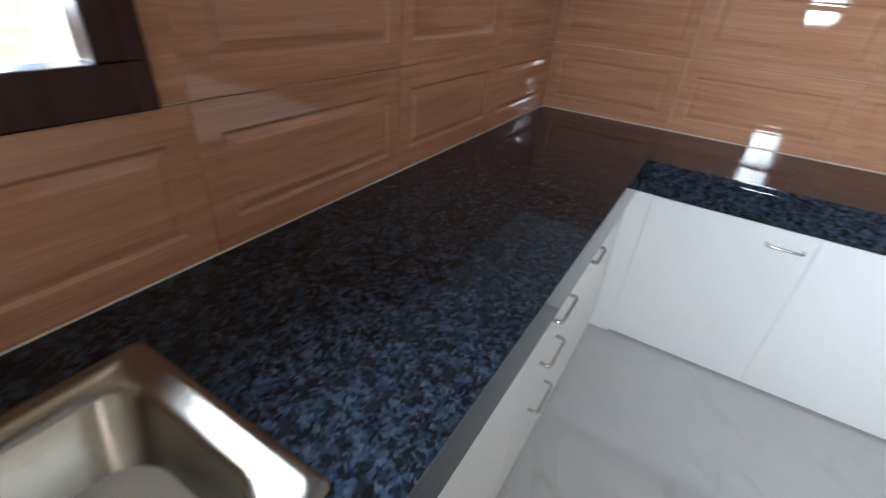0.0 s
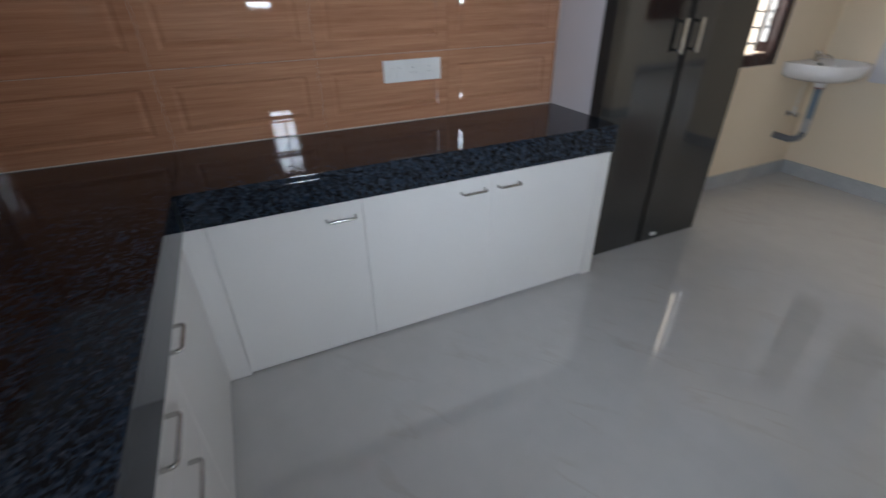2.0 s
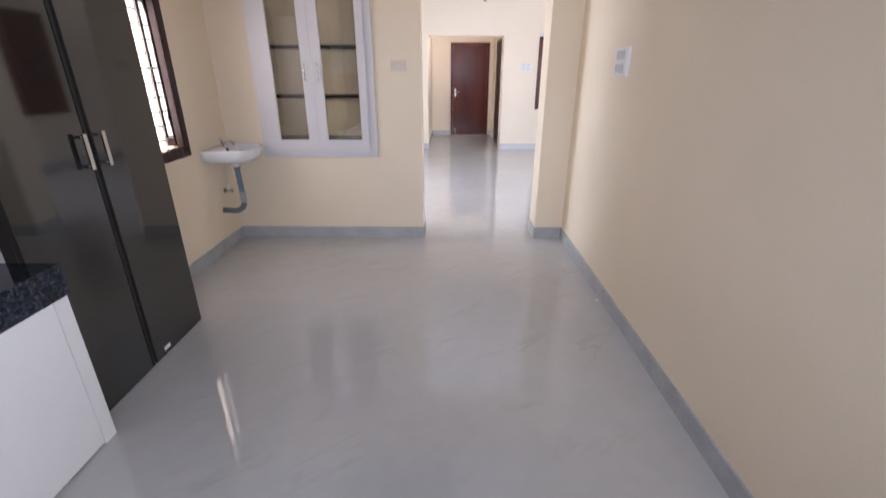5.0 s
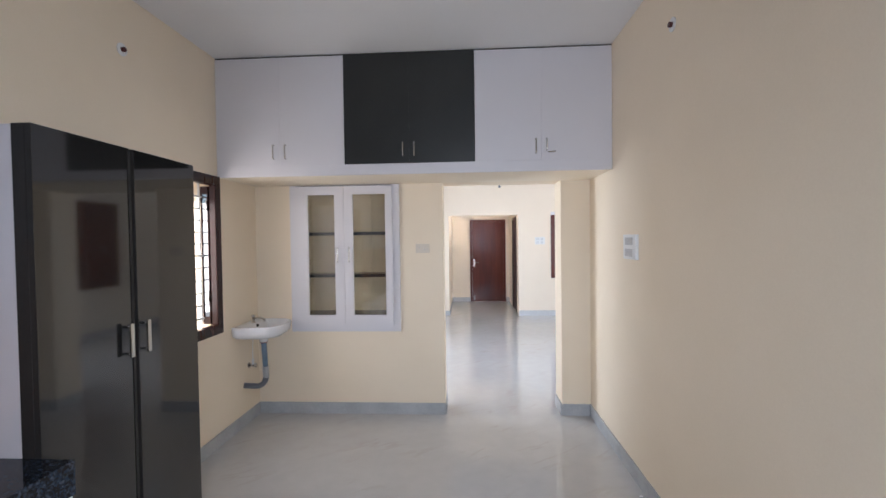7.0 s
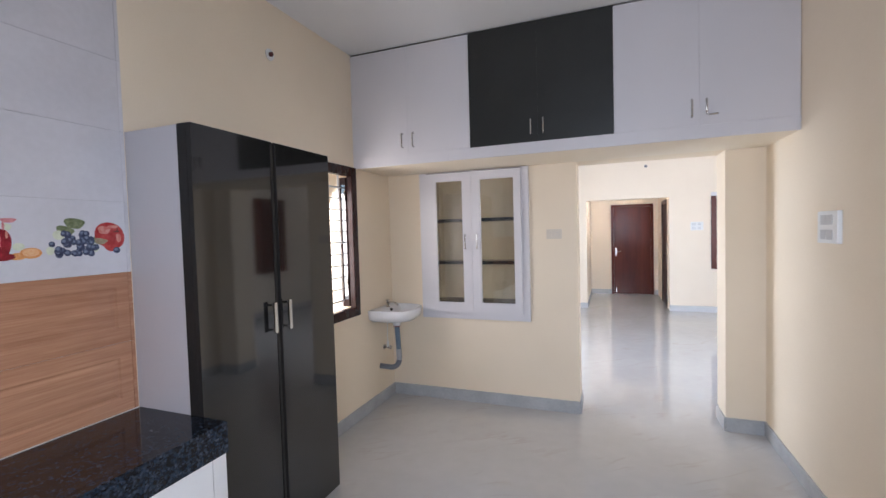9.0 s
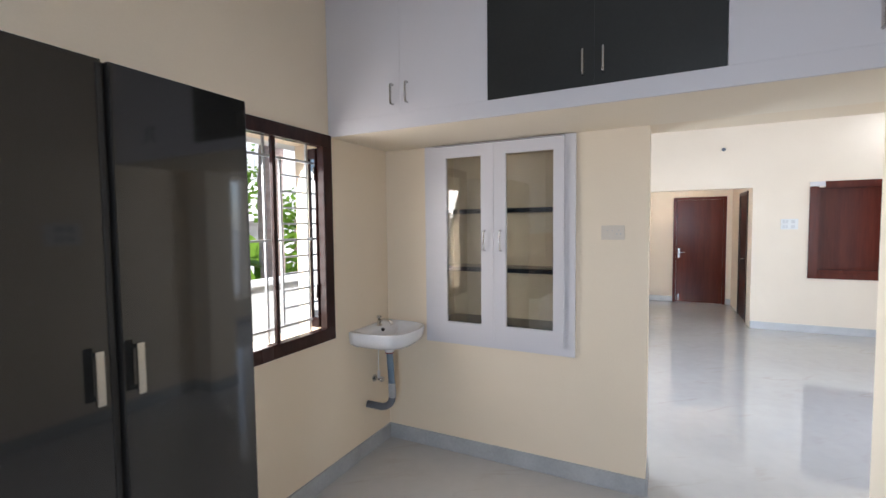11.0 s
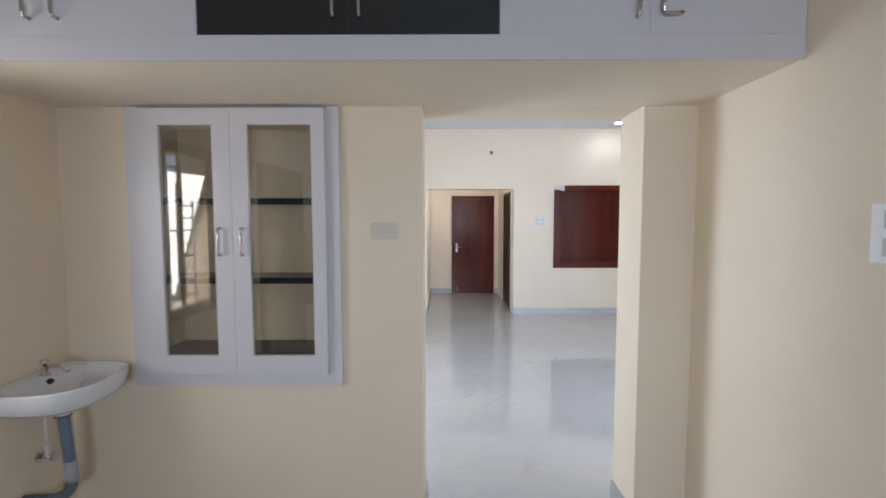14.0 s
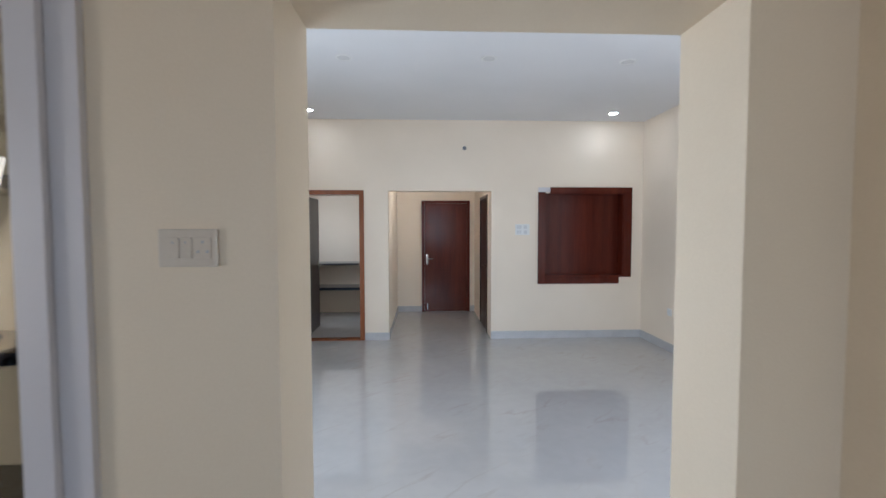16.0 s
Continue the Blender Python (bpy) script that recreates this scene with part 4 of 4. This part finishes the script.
def shrub(x, y, z, r, count, material, label):
    ob = thing("shrub", (x, y, -0.6), label, "shrub")
    part("stem", tube([(x, y, -0.6), (x, y, z)], [0.05, 0.02], 8), BARK, ob)
    bm = bmesh.new()
    for i in range(count):
        d = Vector((random.gauss(0, 1), random.gauss(0, 1), random.gauss(0, 0.8))).normalized() * r * random.random() ** 0.4 * (0.7 + 0.5 * noise.noise(Vector((i * 0.37, x, y))))
        c = Vector((x, y, z)) + d
        a = Vector((random.gauss(0, 1), random.gauss(0, 1), random.gauss(0, 0.6))).normalized()
        b = a.orthogonal().normalized() * 0.035
        ln = a * (0.07 + 0.08 * random.random())
        bm.faces.new([bm.verts.new(p) for p in (c, c + ln * 0.5 + b, c + ln, c + ln * 0.5 - b)])
    part("foliage", bm, material, ob)


palm(-2.55, 6.72, 7.5, 0.155, 0.3, "coconut palm with a ringed grey-brown trunk")
banana(-3.1, 6.3, ((-70, 24, 0.75, 0.15), (30, 40, 0.8, 0.16), (-150, 35, 0.9, 0.17), (-100, 50, 0.8, 0.15), (100, 30, 0.8, 0.16), (-25, 30, 0.7, 0.14)), "banana plant with broad light green leaves")
banana(-3.6, 7.4, ((-70, 50, 1.2, 0.22), (30, 50, 1.2, 0.22), (150, 45, 1.2, 0.22), (-120, 60, 1.3, 0.2)), "banana plant with broad light green leaves")
areca = thing("areca_palm", (-3.5, 5.2, -0.6), "feathery green palm beyond the compound wall", "plant")
part("trunk", tube([(-3.5, 5.2, -0.6), (-3.5, 5.2, 2.0)], [0.07, 0.05], 10), BARK, areca)
crown = bmesh.new()
for k in range(11):
    frond(crown, (-3.5, 5.2, 1.98), 33 * k + 9, 52 + 9 * (k % 3), 1.9 + 0.2 * (k % 3), 30)
part("crown", crown, FROND, areca)
shrub(-2.9, 5.3, 0.95, 0.55, 600, FROND, "dense dark green shrub behind the wall")
shrub(-3.0, 7.6, 0.9, 0.6, 600, LEAF, "light green shrub behind the wall")
shrub(-4.6, 6.3, 1.2, 1.0, 600, LEAF, "light green bushes beyond the wall")
shrub(-4.4, 7.4, 2.3, 1.1, 650, LEAF, "tall light green bush beyond the wall")
shrub(-4.2, 5.4, 2.5, 0.9, 500, FROND, "tall dark green bush beyond the wall")
shrub(-3.4, 8.0, 1.7, 0.7, 450, LEAF, "light green bush beside the palm")

house = thing("neighbour_house", (-11, 9, -0.6), "pale plastered neighbouring house with an outside stair", "house")
part("wall", holed("x", -13, -10, 6.4, 16, -0.6, 6.2, [(9.5, 10.7, 0.4, 1.8), (12, 13.2, 0.4, 1.8)]), PLASTER, house)
part("roof", box(-13.3, -9.7, 6.0, 16.3, 6.201, 6.4, 0.02), PLASTER, house)
stair = part("stair", tube([(-9.6, 9.0, -0.4), (-9.6, 12.6, 2.9)], 0.22, 4), PLASTER, house)
for i in range(14):
    y, z = 8.7 + 0.28 * i, -0.2 + 0.257 * i
    part("baluster", box(-9.36, -9.33, y, y + 0.03, z, z + 0.95), BAR, house)
part("handrail", tube([(-9.345, 8.7, 0.76), (-9.345, 12.5, 4.25)], 0.035, 8), BAR, house)

# ---- wall tiles, piece by piece ----
TW, TH, GAP, THICK = 0.61, 0.306, 0.0016, 0.008
TILE_MESH = {}


def tile_mesh(w, h, raised, material):
    """A wall tile w by h, seen along -z of its own: u to x, v to y, depth to z. Raised ones carry a bordered panel."""
    key = (round(w, 3), round(h, 3), raised, material.name)
    if key in TILE_MESH:
        return TILE_MESH[key]
    bm = bmesh.new()
    gap = GAP if raised else 0.0008
    hw, hh = w / 2 - gap / 2, h / 2 - gap / 2

    def ring(ix, iy, z):
        return [bm.verts.new(p) for p in ((-hw + ix, -hh + iy, z), (hw - ix, -hh + iy, z), (hw - ix, hh - iy, z), (-hw + ix, hh - iy, z))]

    edge = 0.0016 if raised else 0.0006
    steps = [(0, 0, 0.0), (0, 0, THICK - edge * 0.75), (edge, edge, THICK)]
    if raised:
        steps += [(0.050, 0.062, THICK), (0.058, 0.070, THICK - 0.005), (0.062, 0.074, THICK - 0.005), (0.080, 0.092, THICK + 0.001)]
    rings = [ring(*q) for q in steps]
    for a, b in zip(rings, rings[1:]):
        for k in range(4):
            bm.faces.new((a[k], a[(k + 1) % 4], b[(k + 1) % 4], b[k]))
    bm.faces.new(rings[-1])
    mesh = bpy.data.meshes.new("tile")
    bm.to_mesh(mesh)
    bm.free()
    mesh.materials.append(material)
    TILE_MESH[key] = mesh
    return mesh


def cut(rect, hole):
    """The rectangle less a hole, as up to four rectangles."""
    a, b, c, d = rect
    p, q, r, s = hole
    if p >= b or q <= a or r >= d or s <= c:
        return [rect]
    out = [(a, b, c, max(c, r)), (a, b, min(d, s), d), (a, max(a, p), max(c, r), min(d, s)), (min(b, q), b, max(c, r), min(d, s))]
    return [o for o in out if o[1] - o[0] > 0.012 and o[3] - o[2] > 0.012]


def lay_tiles(wall, axis, u_first, u0, u1, z0, hole, raised, material, rows, top):
    turn = Matrix(((0, 0, 1), (1, 0, 0), (0, 1, 0))).to_4x4() if axis == "x" else Matrix(((-1, 0, 0), (0, 0, 1), (0, 1, 0))).to_4x4()
    made = []
    for r in range(rows):
        u = u_first
        while u < u1:
            full = (max(u, u0), min(u + TW, u1), z0 + r * TH, min(z0 + (r + 1) * TH, top))
            u += TW
            if full[1] - full[0] < 0.012 or full[3] - full[2] < 0.012:
                continue
            for a, b, c, d in cut(full, hole):
                whole = raised and b - a > 0.3 and d - c > 0.25
                ob = new("tile", tile_mesh(b - a, d - c, whole, material))
                ob.parent = wall
                at = Vector((0.0003, (a + b) / 2, (c + d) / 2)) if axis == "x" else Vector(((a + b) / 2, YB + 0.0003, (c + d) / 2))
                ob.matrix_local = Matrix.Translation(at) @ turn
                made.append((ob, (a + b) / 2, Matrix.Translation(at) @ turn))
    return made


NONE = (9, 9, 9, 9)
WINDOW = (1.914, 2.878, 1.13, 2.148)
structure("tile_bed", box(0.0002, 0.0022, YB, 3.013, 0.70, TOP - 0.002), GROUT, "grout behind the wall tiles").parent = west
structure("tile_bed_south", holed("y", YB + 0.0002, YB + 0.0022, 0.003, XR, 0.70, TOP - 0.002, [WINDOW]), GROUT, "grout behind the wall tiles").parent = south
lay_tiles(west, "x", YB + 0.004, YB + 0.008, 3.013, CT, NONE, True, PANEL, 2, 1.434)
lay_tiles(south, "y", 0.03 - TW, 0.008, XR - 0.002, CT, WINDOW, True, PANEL, 2, 1.434)
upper = lay_tiles(west, "x", YB + 0.004, YB + 0.008, 3.013, 1.434, NONE, False, WHITE_TILE, 6, TOP - 0.003)
lay_tiles(south, "y", 0.03 - TW, 0.008, XR - 0.002, 1.434, WINDOW, False, WHITE_TILE, 6, TOP - 0.003)


# ---- printed fruit on the first row of white tiles ----
def ink(name, dark, light, scale=60):
    return surface(name, dark, light, scale, 220, 0.18, 0.04, 0)


INK = {"grape": ink("grape_print", (0.02, 0.025, 0.05), (0.085, 0.10, 0.17), 90), "apple": ink("apple_print", (0.30, 0.012, 0.015), (0.55, 0.07, 0.06), 40), "leaf": ink("leaf_print", (0.09, 0.11, 0.05), (0.24, 0.27, 0.15), 70), "orange": ink("orange_print", (0.62, 0.20, 0.05), (0.78, 0.42, 0.18), 120), "drink": ink("drink_print", (0.16, 0.008, 0.015), (0.34, 0.02, 0.035), 50), "bloom": ink("grape_bloom_print", (0.10, 0.125, 0.20), (0.22, 0.25, 0.34), 160), "blush": ink("apple_blush_print", (0.50, 0.10, 0.08), (0.66, 0.30, 0.25), 70), "dark": ink("dark_print", (0.10, 0.02, 0.02), (0.16, 0.05, 0.04), 60), "flesh": ink("orange_flesh_print", (0.74, 0.34, 0.14), (0.82, 0.52, 0.30), 200), "brown_leaf": ink("brown_leaf_print", (0.22, 0.16, 0.10), (0.36, 0.29, 0.18), 60), "pale": ink("pale_print", (0.55, 0.57, 0.42), (0.68, 0.70, 0.55), 60), "straw": ink("straw_print", (0.50, 0.16, 0.18), (0.66, 0.30, 0.30), 60)}


def blob(bm, y, z, ry, rz, level, wobble=0.0, seed=0.0):
    x = 0.0087 + 0.00025 * level
    pts = [bm.verts.new((x, y + ry * math.cos(a) * (1 + wobble * math.sin(3 * a + seed)), z + rz * math.sin(a) * (1 + wobble * math.cos(2 * a + seed)))) for a in [2 * math.pi * k / 22 for k in range(22)]]
    bm.faces.new(pts)


def print_part(name, shapes, ink_name, tile):
    bm = bmesh.new()
    for sh in shapes:
        blob(bm, *sh)
    tile, place = tile
    back = place.inverted()
    bmesh.ops.transform(bm, matrix=back, verts=bm.verts)
    mesh = bpy.data.meshes.new(name)
    bm.to_mesh(mesh)
    bm.free()
    mesh.materials.append(INK[ink_name])
    ob = new(name, mesh)
    ob.parent = tile


rng = random.Random(4)
for ob, y0, place in upper[:4]:
    tile = (ob, place)
    if y0 < 1.2:
        continue
    end = 3.013 if y0 > 2.5 else y0 + 0.305
    o = end - 3.013
    print_part("leaf_print", [(2.80 + o, 1.645, 0.035, 0.024, 1, 0.16, 0.5), (2.765 + o, 1.615, 0.03, 0.022, 1, 0.2, 1.4), (2.885 + o, 1.578, 0.02, 0.018, 1, 0.1, 2)], "leaf", tile)
    print_part("pale_grape_print", [(2.745 + o, 1.60, 0.02, 0.018, 2), (2.87 + o, 1.545, 0.017, 0.017, 2), (2.715 + o, 1.54, 0.014, 0.016, 2)], "pale", tile)
    print_part("apple_print", [(2.928 + o, 1.598, 0.058, 0.054, 2, 0.03, 1.0), (2.935 + o, 1.562, 0.032, 0.034, 2.2, 0.03, 2.0), (2.958 + o, 1.585, 0.032, 0.044, 2.1, 0.03, 0.4)], "apple", tile)
    print_part("apple_blush_print", [(2.908 + o, 1.618, 0.024, 0.018, 3, 0.15, 0.7), (2.945 + o, 1.632, 0.022, 0.007, 3, 0.1, 0.2), (2.965 + o, 1.585, 0.010, 0.020, 3, 0.1, 0.9)], "blush", tile)
    print_part("stem_print", [(2.957 + o, 1.612, 0.013, 0.004, 4, 0.1, 0.3), (2.962 + o, 1.619, 0.0025, 0.010, 4.2)], "dark", tile)
    print_part("brown_leaf_print", [(2.893 + o, 1.572, 0.024, 0.014, 3.5, 0.2, 1.1)], "brown_leaf", tile)
    for k in range(60):
        yy, zz = rng.uniform(2.715, 2.875), rng.uniform(1.522, 1.612)
        if abs(yy - 2.795) / 0.085 + (zz - 1.52) / 0.13 < 1.25:
            size = rng.uniform(0.0105, 0.0135)
            print_part("grape_print", [(yy + o, zz, size, size, 4 + 0.1 * k)], "grape", tile)
            print_part("grape_bloom_print", [(yy - 0.002 + o, zz + 0.003, size * 0.55, size * 0.5, 4.05 + 0.1 * k, 0.15, 0.3 * k)], "bloom", tile)
    print_part("grape_print", [(2.955 + o, 1.532, 0.015, 0.013, 5)], "grape", tile)
    print_part("grape_bloom_print", [(2.953 + o, 1.535, 0.008, 0.006, 5.1)], "bloom", tile)
    print_part("orange_flesh_print", [(2.655 + o, 1.537, 0.026, 0.0145, 3.2)], "flesh", tile)
    print_part("pale_drink_print", [(2.566 + o, 1.585, 0.005, 0.030, 3.2, 0.1, 0.2), (2.588 + o, 1.605, 0.004, 0.014, 3.2)], "blush", tile)
    print_part("lemon_print", [(2.540 + o, 1.640, 0.022, 0.016, 1.5, 0.08, 0.3), (2.62 + o, 1.56, 0.018, 0.014, 1.2), (2.59 + o, 1.632, 0.012, 0.014, 1.2, 0.2, 0.8)], "pale", tile)
    print_part("orange_print", [(2.655 + o, 1.535, 0.034, 0.020, 3), (2.615 + o, 1.525, 0.028, 0.013, 2)], "orange", tile)
    print_part("drink_print", [(2.575 + o, 1.575, 0.026, 0.052, 2, 0.05, 0.3), (2.575 + o, 1.525, 0.034, 0.014, 2.5)], "drink", tile)
    print_part("straw_print", [(2.595 + o, 1.655, 0.022, 0.010, 3, 0.2, 0.0), (2.58 + o, 1.635, 0.004, 0.016, 2)], "straw", tile)
